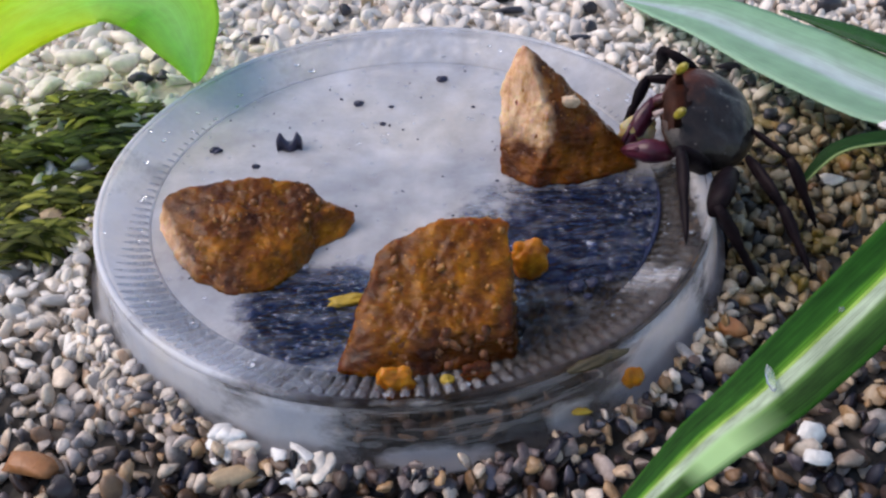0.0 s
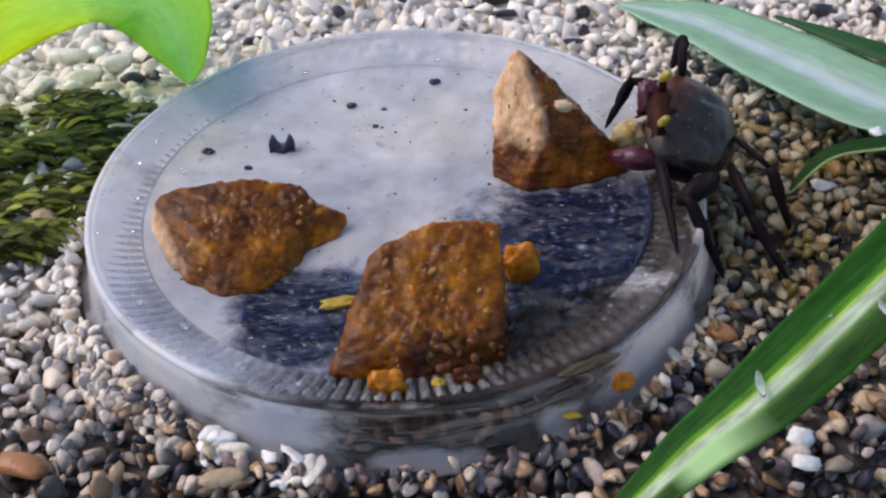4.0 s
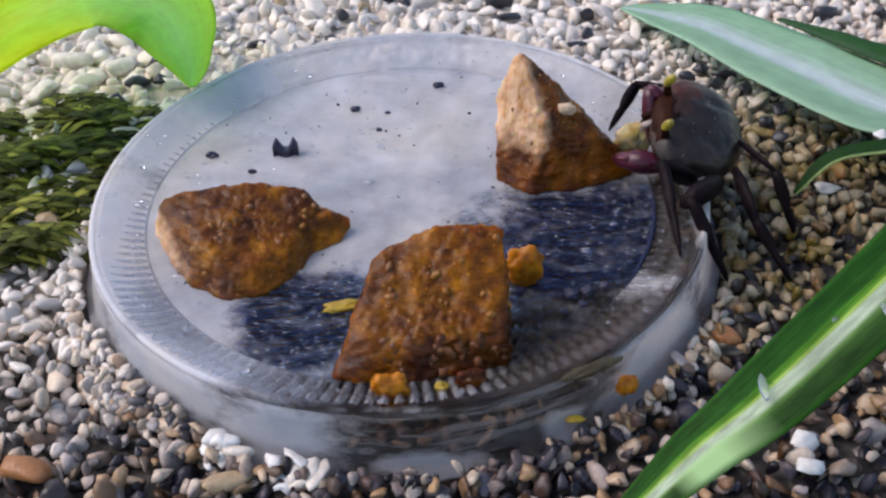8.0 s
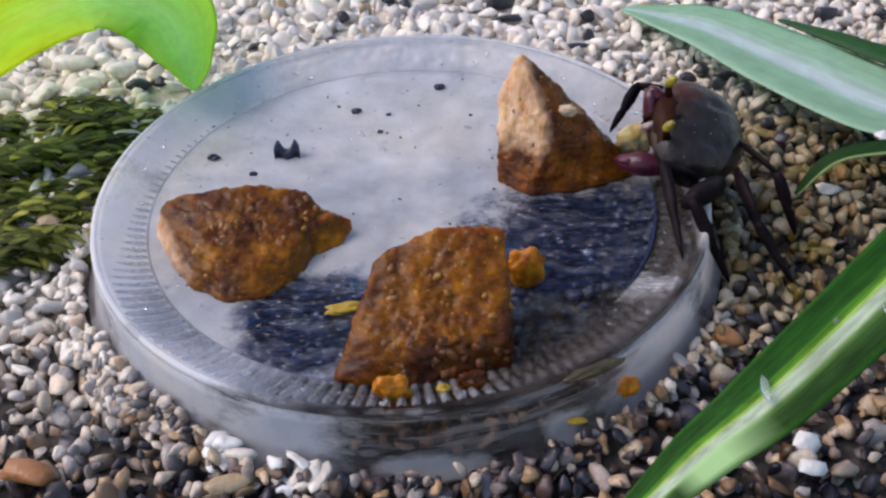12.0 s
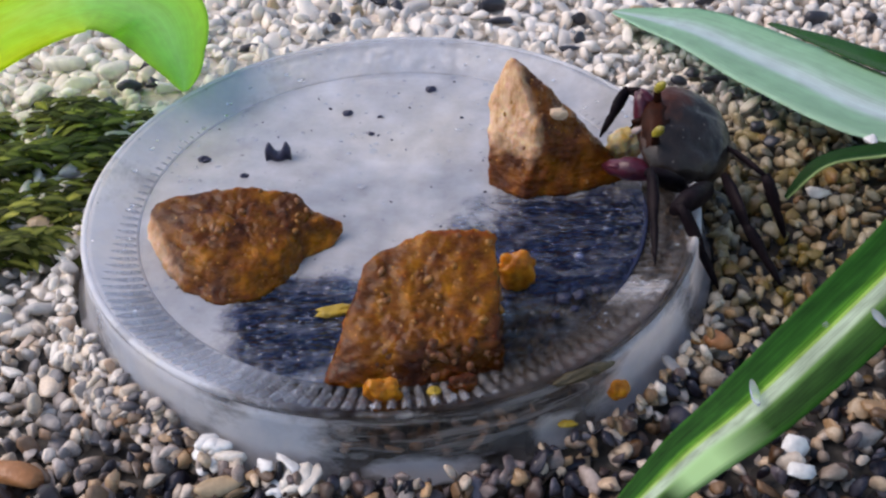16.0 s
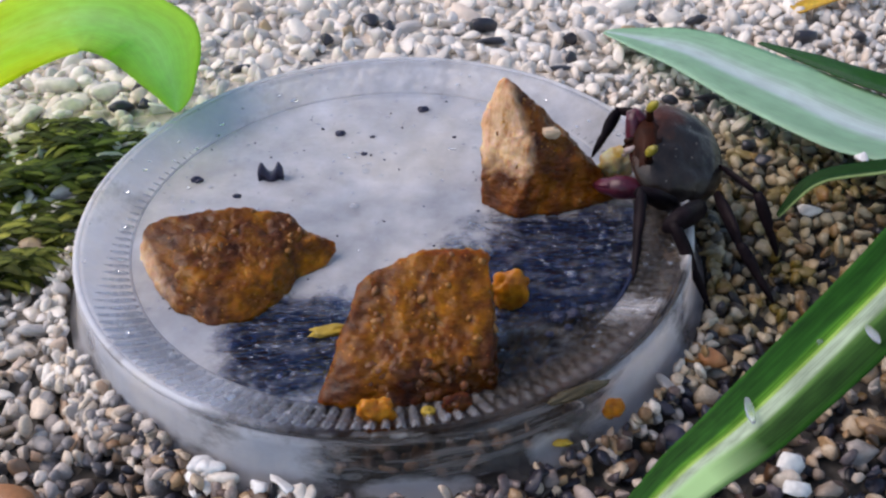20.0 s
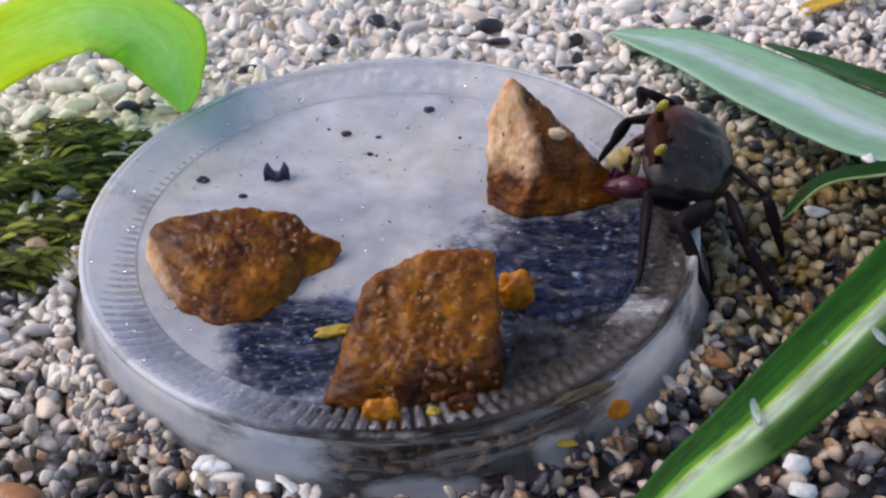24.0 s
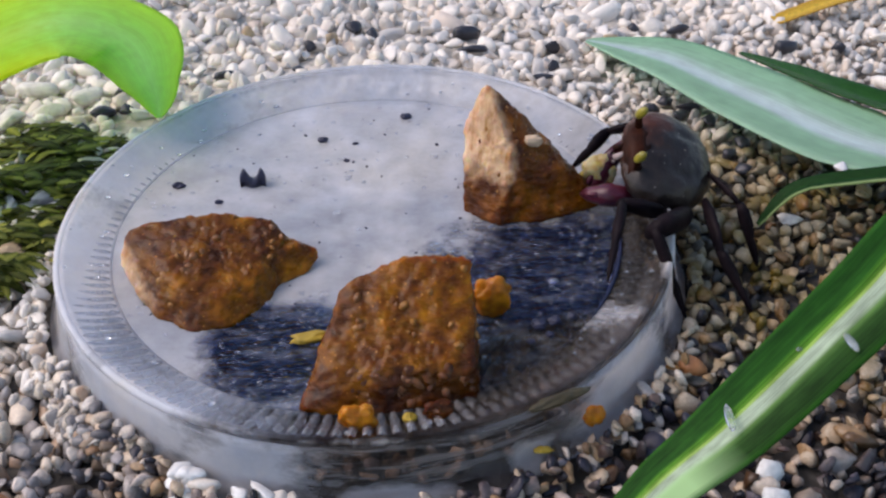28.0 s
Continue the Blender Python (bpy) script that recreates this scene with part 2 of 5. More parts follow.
def plastic_material(name, stipple, milk, rough, ior, through_share, spots, broken=0.0, haze_glare=(), wet_haze=0.06):
    """Clear wet plastic clouded by a white haze; stipple: the fine embossed grain of the floor."""
    m, n, l, b = shader(name)
    co = coords(n)
    cloud = tex(n, l, "noise", 70, co, 5)
    fine = tex(n, l, "noise", 700, co, 3)
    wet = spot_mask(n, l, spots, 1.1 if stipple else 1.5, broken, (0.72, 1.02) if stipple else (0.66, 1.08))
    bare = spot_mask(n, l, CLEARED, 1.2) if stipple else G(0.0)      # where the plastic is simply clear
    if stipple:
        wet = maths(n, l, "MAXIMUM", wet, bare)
    nrm = bump(n, l, fine, 0.10 if stipple else 0.15, 0.0004)
    if stipple:
        dots = tex(n, l, "voronoi", 760, co, stretch=(0.6, 1.3, 1))
        nrm = bump(n, l, ramp(n, l, dots, [(0.0, G(1.0)), (0.30, G(0.75)), (0.62, G(0.0))]), 0.4, 0.0006, nrm)
        l.new(mix(n, l, wet, G(0.10), G(1.0)), nrm.node.inputs["Strength"])
        ripple = tex(n, l, "noise", 330, co, 3, 0.5, (0.55, 1.5, 1))
        nrm = bump(n, l, ripple, 0.5, 0.0022, nrm)
        l.new(mix(n, l, wet, G(0.05), G(0.75)), nrm.node.inputs["Strength"])
    tint = ramp(n, l, tex(n, l, "noise", 48, co, 5, 0.6), [(0.32, (0.74, 0.79, 0.88)), (0.5, (0.88, 0.88, 0.91)), (0.68, (0.95, 0.91, 0.86))])
    diff, trans, clear, gloss = (n.new("ShaderNodeBsdf" + k) for k in ("Diffuse", "Translucent", "Transparent", "Glossy"))
    for nd in (diff, trans):
        l.new(tint, nd.inputs["Color"])
        l.new(nrm, nd.inputs["Normal"])
    # blue tints on the wet floor paint the sky's reflection
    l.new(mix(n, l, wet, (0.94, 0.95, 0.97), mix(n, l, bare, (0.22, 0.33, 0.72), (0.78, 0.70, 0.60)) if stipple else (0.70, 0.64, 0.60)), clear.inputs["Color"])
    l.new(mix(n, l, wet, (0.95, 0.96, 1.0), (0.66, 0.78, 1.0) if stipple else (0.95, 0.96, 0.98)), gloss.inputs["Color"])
    l.new(nrm, gloss.inputs["Normal"])
    fres = n.new("ShaderNodeFresnel")
    l.new(mix(n, l, wet, G(ior), mix(n, l, bare, G(1.5), G(1.26)) if stipple else G(1.10)), fres.inputs["IOR"])
    l.new(nrm, fres.inputs["Normal"])

    def blend(fac, p, q):
        mx = n.new("ShaderNodeMixShader")
        if isinstance(fac, float):
            mx.inputs[0].default_value = fac
        else:
            l.new(fac, mx.inputs[0])
        l.new(p.outputs[0], mx.inputs[1])
        l.new(q.outputs[0], mx.inputs[2])
        return mx
    body = blend(through_share, diff, trans)
    l.new(mix(n, l, wet, ramp(n, l, cloud, [(0.3, G(rough * 0.8)), (0.7, G(rough * 1.25))]), G(0.14 if stipple else 0.2)), gloss.inputs["Roughness"])
    smear = tex(n, l, "noise", 150, co, 6, 0.65)
    dull = mix(n, l, 1.0, ramp(n, l, cloud, [(0.3, G(milk * 0.8)), (0.7, G(milk * 1.2))]), ramp(n, l, smear, [(0.3, G(0.76)), (0.7, G(1.22))]), "MULTIPLY")
    if haze_glare:
        fog = mix(n, l, 1.0, spot_mask(n, l, haze_glare, 1.3, 0.0, (0.55, 1.15)), ramp(n, l, smear, [(0.3, G(0.84)), (0.6, G(0.98))]), "MULTIPLY")
    # haze on wet crests and streaks stands in for bright reflections
    haze = mix(n, l, wet, dull, ramp(n, l, ripple, [(0.46, G(0.01)), (0.66, G(0.12))]) if stipple else mix(n, l, 1.0, G(wet_haze), ramp(n, l, tex(n, l, "noise", 300, co, 5, 0.65, (0.3, 0.3, 3.0)), [(0.42, G(0.1)), (0.62, G(1.0))]), "MULTIPLY"))
    if haze_glare:
        haze = mix(n, l, 1.0, haze, fog, "LIGHTEN")
    hazy = blend(haze, clear, body)
    sheen = maths(n, l, "MULTIPLY", fres.outputs[0], maths(n, l, "SUBTRACT", 1.0, maths(n, l, "MULTIPLY", haze, 0.75)))
    out = blend(sheen, hazy, gloss)
    l.new(out.outputs[0], n["Material Output"].inputs["Surface"])
    n.remove(b)
    return m


M_FLOOR = plastic_material("stippled_cloudy_plastic", True, 0.45, 0.34, 1.40, 0.3, WET_SHADE)
M_RIM = plastic_material("cloudy_plastic", False, 0.64, 0.16, 1.36, 0.5, WET_SHADE_WALL, 0.6, HAZE_GLARE_RIM)
M_RIB = plastic_material("worn_rib_plastic", False, 0.33, 0.12, 1.5, 0.5, WET_RIB, 0.0, (), 0.16)
M_SKIRT = plastic_material("thin_clear_plastic", False, 0.20, 0.14, 1.34, 0.66, WET_SHADE_SKIRT, 3.5, HAZE_GLARE_SKIRT, 0.34)
M_SKIRT_IN = plastic_material("clear_inner_plastic", False, 0.02, 0.2, 1.12, 0.5, WET_SHADE_SKIRT, 3.5)


def food_material(name, pale=None, crust_foot=0.0, tone=(1, 1, 1), glow=0.6, shaded=()):
    """Baked, sticky amber-brown food; pale: the plane (direction, mm) outside which its pale cut side or painted lit
    end lies.
    """
    m, n, l, b = shader(name)
    co = coords(n)
    big = tex(n, l, "noise", 230, co, 6, 0.62)
    broad = tex(n, l, "noise", 75, co, 3)
    grain = tex(n, l, "noise", 620, co, 5, 0.6, (0.8, 0.8, 2.2))
    spots = tex(n, l, "voronoi", 420, co)
    col = ramp(n, l, big, [(0.28, (0.055, 0.012, 0.003)), (0.43, (0.175, 0.053, 0.004)), (0.58, (0.33, 0.128, 0.004)), (0.74, (0.52, 0.230, 0.008))])
    col = mix(n, l, 0.75, col, ramp(n, l, grain, [(0.3, G(0.42)), (0.7, G(1.5))]), "MULTIPLY")
    col = mix(n, l, 1.0, col, tone, "MULTIPLY")
    col = mix(n, l, 0.8, col, ramp(n, l, broad, [(0.34, (0.45, 0.34, 0.5)), (0.52, G(1.0)), (0.68, (1.35, 1.25, 0.8))]), "MULTIPLY")
    # bright orange crumb dots, painted to serve as wet glints too
    crumb_glints = ramp(n, l, tex(n, l, "voronoi", 760, co), [(0.06, G(0.7)), (0.15, G(0.0))])
    col = mix(n, l, crumb_glints, col, (0.62, 0.27, 0.05))
    if shaded:                                            # dark stained crust, with the shade of foot and end painted in
        col = mix(n, l, spot_mask(n, l, shaded, 1.2), col, mix(n, l, 1.0, col, (0.34, 0.26, 0.45), "MULTIPLY"))
    rough = ramp(n, l, grain, [(0.3, G(0.18)), (0.7, G(0.42))])
    if pale:                                              # a cut side, or a lit end painted pale: the part of the block beyond a plane
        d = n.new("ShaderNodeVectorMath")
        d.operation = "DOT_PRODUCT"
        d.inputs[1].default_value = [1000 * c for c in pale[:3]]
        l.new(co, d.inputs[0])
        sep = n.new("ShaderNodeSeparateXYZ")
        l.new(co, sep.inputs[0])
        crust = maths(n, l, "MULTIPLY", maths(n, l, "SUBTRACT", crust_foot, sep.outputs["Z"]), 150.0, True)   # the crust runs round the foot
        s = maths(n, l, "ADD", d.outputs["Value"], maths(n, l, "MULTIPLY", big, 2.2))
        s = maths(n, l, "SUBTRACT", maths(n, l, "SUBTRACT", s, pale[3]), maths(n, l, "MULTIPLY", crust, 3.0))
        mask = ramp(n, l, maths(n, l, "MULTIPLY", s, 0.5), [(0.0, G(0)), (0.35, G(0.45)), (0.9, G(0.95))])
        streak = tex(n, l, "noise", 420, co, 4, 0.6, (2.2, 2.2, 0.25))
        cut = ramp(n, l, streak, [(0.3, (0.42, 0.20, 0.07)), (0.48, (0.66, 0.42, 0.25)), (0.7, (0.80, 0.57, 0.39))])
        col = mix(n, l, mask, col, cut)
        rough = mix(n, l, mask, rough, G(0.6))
    l.new(col, b.inputs["Base Color"])
    l.new(rough, b.inputs["Roughness"])
    put(b, Specular_IOR_Level=0.22, Subsurface_Weight=0.55, Subsurface_Radius=(0.0042, 0.0017, 0.0004), Subsurface_Scale=glow)
    l.new(bump(n, l, grain, 0.6, 0.0006, bump(n, l, spots, 0.3, 0.0006)), b.inputs["Normal"])
    return m


M_FOOD = food_material("amber_crust", tone=(0.76, 0.71, 0.4), glow=1.0, shaded=[(7.5, -42, 9, 10.5, 7, 5.5), (15.5, -39, 11, 5, 7, 7)])
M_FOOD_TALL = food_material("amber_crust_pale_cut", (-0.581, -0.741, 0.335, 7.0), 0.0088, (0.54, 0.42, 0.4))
# pale end paints the light that falls on this chunk's left
M_FOOD_FLAT = food_material("amber_crust_lit_end", (-0.85, -0.50, 0.10, 12.3), 0.002, (0.62, 0.56, 0.4))


def jelly_material(name, dark, light):
    m, n, l, b = shader(name)
    co = coords(n)
    g = tex(n, l, "noise", 500, co, 4)
    l.new(ramp(n, l, g, [(0.3, dark), (0.7, light)]), b.inputs["Base Color"])
    put(b, Roughness=0.3, Specular_IOR_Level=0.25, Subsurface_Weight=0.6, Subsurface_Radius=(0.004, 0.002, 0.0005), Subsurface_Scale=0.5)
    l.new(bump(n, l, g, 0.4, 0.0006), b.inputs["Normal"])
    return m


M_JELLY = jelly_material("orange_jelly", (0.20, 0.058, 0.003), (0.55, 0.22, 0.012))
M_PALEJELLY = jelly_material("pale_jelly", (0.40, 0.26, 0.06), (0.55, 0.50, 0.32))
M_CRUMB = plain_stone("dark_crumb", (0.022, 0.024, 0.055), 0.45)
M_YELLOW_CRUMB = plain_stone("yellow_crumb", (0.40, 0.27, 0.02), 0.5)
M_SEAM = plain_stone("dark_blue_seam", (0.02, 0.025, 0.06), 0.2)
M_OLIVE = plain_stone("olive_husk", (0.055, 0.042, 0.016), 0.3)


def shell_material(name, dark, light, rough, fleck=None, shine=1.0, rust=None):
    m, n, l, b = shader(name)
    co = coords(n)
    g1, g2 = tex(n, l, "noise", 260, co, 5), tex(n, l, "noise", 1900, co, 3)
    col = ramp(n, l, g1, [(0.3, dark), (0.72, light)])
    if fleck:
        v = tex(n, l, "voronoi", 620, co)
        col = mix(n, l, ramp(n, l, v, [(0.06, G(0.7)), (0.13, G(0))]), col, fleck)
    if rust:                                              # rust-brown front and flank of the shell
        sep = n.new("ShaderNodeSeparateXYZ")
        l.new(co, sep.inputs[0])
        front = maths(n, l, "SUBTRACT", maths(n, l, "MULTIPLY", sep.outputs["X"], 0.8), maths(n, l, "MULTIPLY", sep.outputs["Y"], 0.55))
        front = maths(n, l, "ADD", maths(n, l, "MULTIPLY", front, 90), maths(n, l, "MULTIPLY", maths(n, l, "SUBTRACT", g1, 0.5), 0.9))
        col = mix(n, l, ramp(n, l, front, [(0.30, G(0.0)), (0.62, G(0.9))]), col, rust)
    col = mix(n, l, 0.4, col, ramp(n, l, g2, [(0.3, G(0.6)), (0.7, G(1.3))]), "MULTIPLY")
    l.new(col, b.inputs["Base Color"])
    put(b, Roughness=rough, Specular_IOR_Level=0.32 * shine, Coat_Weight=0.28 * shine, Coat_Roughness=0.34)
    l.new(bump(n, l, g2, 0.3, 0.0002, bump(n, l, g1, 0.55, 0.0008)), b.inputs["Normal"])
    return m


M_SHELL = shell_material("dark_crab_shell", (0.008, 0.006, 0.006), (0.034, 0.025, 0.021), 0.36, (0.20, 0.17, 0.15), 0.75, (0.075, 0.022, 0.010))
M_LEG = shell_material("dark_crab_leg", (0.004, 0.003, 0.005), (0.015, 0.010, 0.012), 0.5, None, 0.12)
M_CLAW = shell_material("purple_crab_claw", (0.018, 0.003, 0.009), (0.095, 0.010, 0.025), 0.3)
M_TIP = shell_material("pale_claw_tip", (0.3, 0.22, 0.2), (0.55, 0.45, 0.42), 0.35)
M_FACE = shell_material("brown_crab_face", (0.010, 0.004, 0.003), (0.045, 0.013, 0.006), 0.6, None, 0.2)
M_EYE = shell_material("yellow_crab_eye", (0.16, 0.13, 0.015), (0.52, 0.44, 0.04), 0.3)


def leaf_material(name, across, rough=0.35, glow=0.35, vein=1.0, varied=False, lit_end=0.0, along=None):
    """A leaf blade; across: colour stops from one margin (0) to the other (1)."""
    m, n, l, b = shader(name)
    uv = coords(n, "UV")
    sep = n.new("ShaderNodeSeparateXYZ")
    l.new(uv, sep.inputs[0])
    wob = tex(n, l, "noise", 3.0, uv, 4)
    veins = tex(n, l, "noise", 1.0, uv, 4, stretch=(55, 0.8, 1))
    blot = tex(n, l, "noise", 6.0, uv, 6, stretch=(1.5, 4, 1))
    x = maths(n, l, "ADD", sep.outputs["X"], maths(n, l, "MULTIPLY", maths(n, l, "SUBTRACT", wob, 0.5), 0.10))
    x = maths(n, l, "ADD", x, maths(n, l, "MULTIPLY", maths(n, l, "SUBTRACT", veins, 0.5), 0.10))
    col = ramp(n, l, x, across)
    col = mix(n, l, 0.5 * vein, col, ramp(n, l, veins, [(0.3, G(0.55)), (0.7, G(1.35))]), "MULTIPLY")
    col = mix(n, l, 0.65 * vein, col, ramp(n, l, blot, [(0.3, G(0.55)), (0.7, G(1.35))]), "MULTIPLY")
    if lit_end:                                          # sunlight on one side of the blade's tip, painted as paler green
        end = mix(n, l, 1.0, ramp(n, l, sep.outputs["Y"], [(0.235, G(0.0)), (0.27, G(lit_end)), (0.32, G(lit_end)), (0.41, G(0.0))]), ramp(n, l, x, [(0.52, G(0.0)), (0.60, G(1.0)), (0.88, G(1.0)), (0.98, G(0.3))]), "MULTIPLY")
        col = mix(n, l, end, col, (0.42, 0.66, 0.30))
    if along:
        col = mix(n, l, 1.0, col, ramp(n, l, maths(n, l, "ADD", sep.outputs["Y"], maths(n, l, "MULTIPLY", maths(n, l, "SUBTRACT", blot, 0.5), 0.15)), along), "MULTIPLY")
    if varied:
        each = n.new("ShaderNodeNewGeometry").outputs["Random Per Island"]
        col = mix(n, l, 1.0, col, ramp(n, l, each, [(0.0, G(0.25)), (0.6, G(0.8)), (0.85, (1.5, 1.4, 1.3)), (1.0, (2.6, 2.2, 2.2))]), "MULTIPLY")
    l.new(col, b.inputs["Base Color"])
    put(b, Roughness=rough, Specular_IOR_Level=0.14)
    l.new(bump(n, l, veins, 0.25, 0.0003), b.inputs["Normal"])
    tr = n.new("ShaderNodeBsdfTranslucent")
    l.new(col, tr.inputs["Color"])
    mx = n.new("ShaderNodeMixShader")
    mx.inputs[0].default_value = glow
    l.new(b.outputs[0], mx.inputs[1])
    l.new(tr.outputs[0], mx.inputs[2])
    l.new(mx.outputs[0], n["Material Output"].inputs["Surface"])
    return m


DG, MG, WH = (0.010, 0.060, 0.005), (0.03, 0.13, 0.012), (0.44, 0.54, 0.38)
M_BLADE = leaf_material("striped_leaf", [(0.0, MG), (0.06, DG), (0.30, (0.02, 0.10, 0.010)), (0.36, (0.09, 0.26, 0.02)), (0.42, (0.34, 0.52, 0.10)), (0.455, WH), (0.585, WH), (0.64, (0.12, 0.24, 0.06)), (0.71, (0.03, 0.085, 0.016)), (0.88, (0.013, 0.048, 0.006)), (1.0, MG)], 0.6, 0.2, 1.3, False, 0.85)
M_PALE = leaf_material("pale_striped_leaf", [(0.0, (0.34, 0.60, 0.38)), (0.28, (0.40, 0.63, 0.45)), (0.44, (0.64, 0.76, 0.74)), (0.54, (0.64, 0.76, 0.76)), (0.64, (0.38, 0.62, 0.43)), (0.85, (0.34, 0.57, 0.38)), (1.0, (0.50, 0.74, 0.54))], 0.4, 0.45, 0.4)
# greens of the next two leaves are darkened to carry their shade
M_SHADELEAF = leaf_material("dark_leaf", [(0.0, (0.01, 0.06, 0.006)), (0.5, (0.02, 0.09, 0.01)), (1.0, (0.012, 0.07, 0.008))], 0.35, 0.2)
M_SHADED_NARROW = leaf_material("shaded_narrow_leaf", [(0.0, (0.006, 0.035, 0.004)), (0.74, (0.008, 0.042, 0.005)), (0.84, (0.22, 0.30, 0.12)), (1.0, (0.2, 0.28, 0.1))], 0.6, 0.06)
M_LIME = leaf_material("lime_leaf", [(0.0, (0.74, 0.97, 0.10)), (0.3, (0.64, 0.96, 0.20)), (0.5, (0.68, 0.97, 0.30)), (0.7, (0.60, 0.95, 0.22)), (1.0, (0.74, 0.97, 0.10))], 0.4, 0.66, 0.3, along=[(0.0, (1.15, 0.98, 0.05)), (0.28, (1.1, 1.0, 0.3)), (0.45, (0.95, 1.0, 1.2)), (0.72, (0.75, 0.92, 1.1)), (0.9, (0.6, 0.82, 0.8))])
M_DRY = leaf_material("dry_yellow_leaf", [(0.0, (0.62, 0.36, 0.05)), (0.5, (0.80, 0.56, 0.08)), (1.0, (0.62, 0.36, 0.05))], 0.5, 0.3)
M_MOSS = leaf_material("olive_moss", [(0.0, (0.06, 0.085, 0.012)), (0.5, (0.22, 0.24, 0.05)), (1.0, (0.09, 0.12, 0.02))], 0.55, 0.3, 0.6, True)


# ---- mesh helpers ----
def part(name, bm, material, parent=None, label=""):
    me = bpy.data.meshes.new(name)
    bm.to_mesh(me)
    bm.free()
    for p in me.polygons:
        p.use_smooth = True
    me.materials.append(material)
    ob = new(name, me)
    ob.parent = parent
    return tagged(ob, label)


def empty(name, at=(0, 0, 0)):
    ob = new(name)
    ob.empty_display_size = 0.01
    ob.location = at
    return ob


def mesh_of(name, verts, faces, material, smooth=True):
    me = bpy.data.meshes.new(name)
    me.from_pydata([tuple(v) for v in verts], [], faces)
    me.polygons.foreach_set("use_smooth", [smooth] * len(me.polygons))
    me.materials.append(material)
    me.update()
    return me


def ico(sub):
    bm = bmesh.new()
    bmesh.ops.create_icosphere(bm, subdivisions=sub, radius=1.0)
    bm.verts.ensure_lookup_table()
    v = np.array([x.co[:] for x in bm.verts])
    f = np.array([[x.index for x in t.verts] for t in bm.faces])
    bm.free()
    return v, f


def fbm(p, scale, octaves=3):
    return noise.fractal(Vector(p) * scale, 1.0, 2.0, octaves)


# ---- ground and gravel ----
def build_ground():
    bm = bmesh.new()
    bmesh.ops.create_grid(bm, x_segments=120, y_segments=120, size=1.0)
    for v in bm.verts:
        far = max(abs(v.co.x), abs(v.co.y))
        v.co.x, v.co.y = v.co.x * (0.2 + 7.8 * far ** 4), v.co.y * (0.2 + 7.8 * far ** 4)   # fine in the middle, wide outside
        back = min(1.0, max(0.0, (v.co.y - 0.45 * v.co.x - 0.015) / 0.05)) if v.co.length > 0.056 else 0.0     # raised ground, painted pale for the glare, half buries the gravel behind the dish
        v.co.z = (-1.8 + 1.6 * back) * MM + 0.5 * MM * fbm(v.co, 40)
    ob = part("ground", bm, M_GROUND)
    return tagged(ob, "dark damp sand under a bed of small gravel", "ground", kind="structure")


ground = build_ground()

SHAPES = 14
ICO_V, ICO_F = ico(2)


def stone_shape(k):
    """One pebble outline of unit size, uneven and slightly facetted."""
    rs = np.random.RandomState(100 + k)
    v = ICO_V.copy()
    for _ in range(15):                                   # shave flats off the ball
        nrm = rs.normal(size=3)
        nrm /= np.linalg.norm(nrm)
        d = rs.uniform(0.42, 0.8)
        over = np.maximum(v @ nrm - d, 0)
        v -= 0.95 * over[:, None] * nrm
    off = rs.uniform(-50, 50, 3)
    wob = np.array([fbm(p * 1.0 + off, 1.3) for p in v])
    v *= (1 + 0.14 * wob)[:, None]
    v *= np.array([rs.uniform(1.05, 1.75), rs.uniform(0.8, 1.1), rs.uniform(0.6, 0.95)])
    return v


STONES = [stone_shape(k) for k in range(SHAPES)]
R_FOOT = 52.5                                            # foot of the dish, mm


def turn(rs, flat=0.5):
    return (Euler((rs.normal(0, flat * 1.6), rs.normal(0, flat * 1.6), rs.uniform(0, 6.283))).to_matrix())


def gravel_spots(rs, step, z0, z1, size0, size1):
    """Jittered rows of stones (x, y, z, size, turn) in mm over the part of the ground that is overlooked."""
    out = []
    y = -84.0
    row = 0
    while y < 150:
        half = 66 + (y + 84) * 0.40
        x = 6 - half + (row % 2) * step / 2
        while x < 6 + half:
            px, py = x + rs.uniform(-0.45, 0.45) * step, y + rs.uniform(-0.45, 0.45) * step
            s = rs.uniform(size0, size1) * (1.0 if rs.uniform() > 0.12 else 1.45)
            r = math.hypot(px, py)
            back = min(1.0, max(0.0, (py - 0.45 * px - 15) / 40))
            s *= 1 + 0.55 * back                         # coarser behind the dish
            if r > R_FOOT + 0.6 + s * 0.9 and rs.uniform() > 0.28 * back:
                out.append((px, py, rs.uniform(z0, z1), s, turn(rs)))
            x += step
        y += step * 0.87
        row += 1
    return out


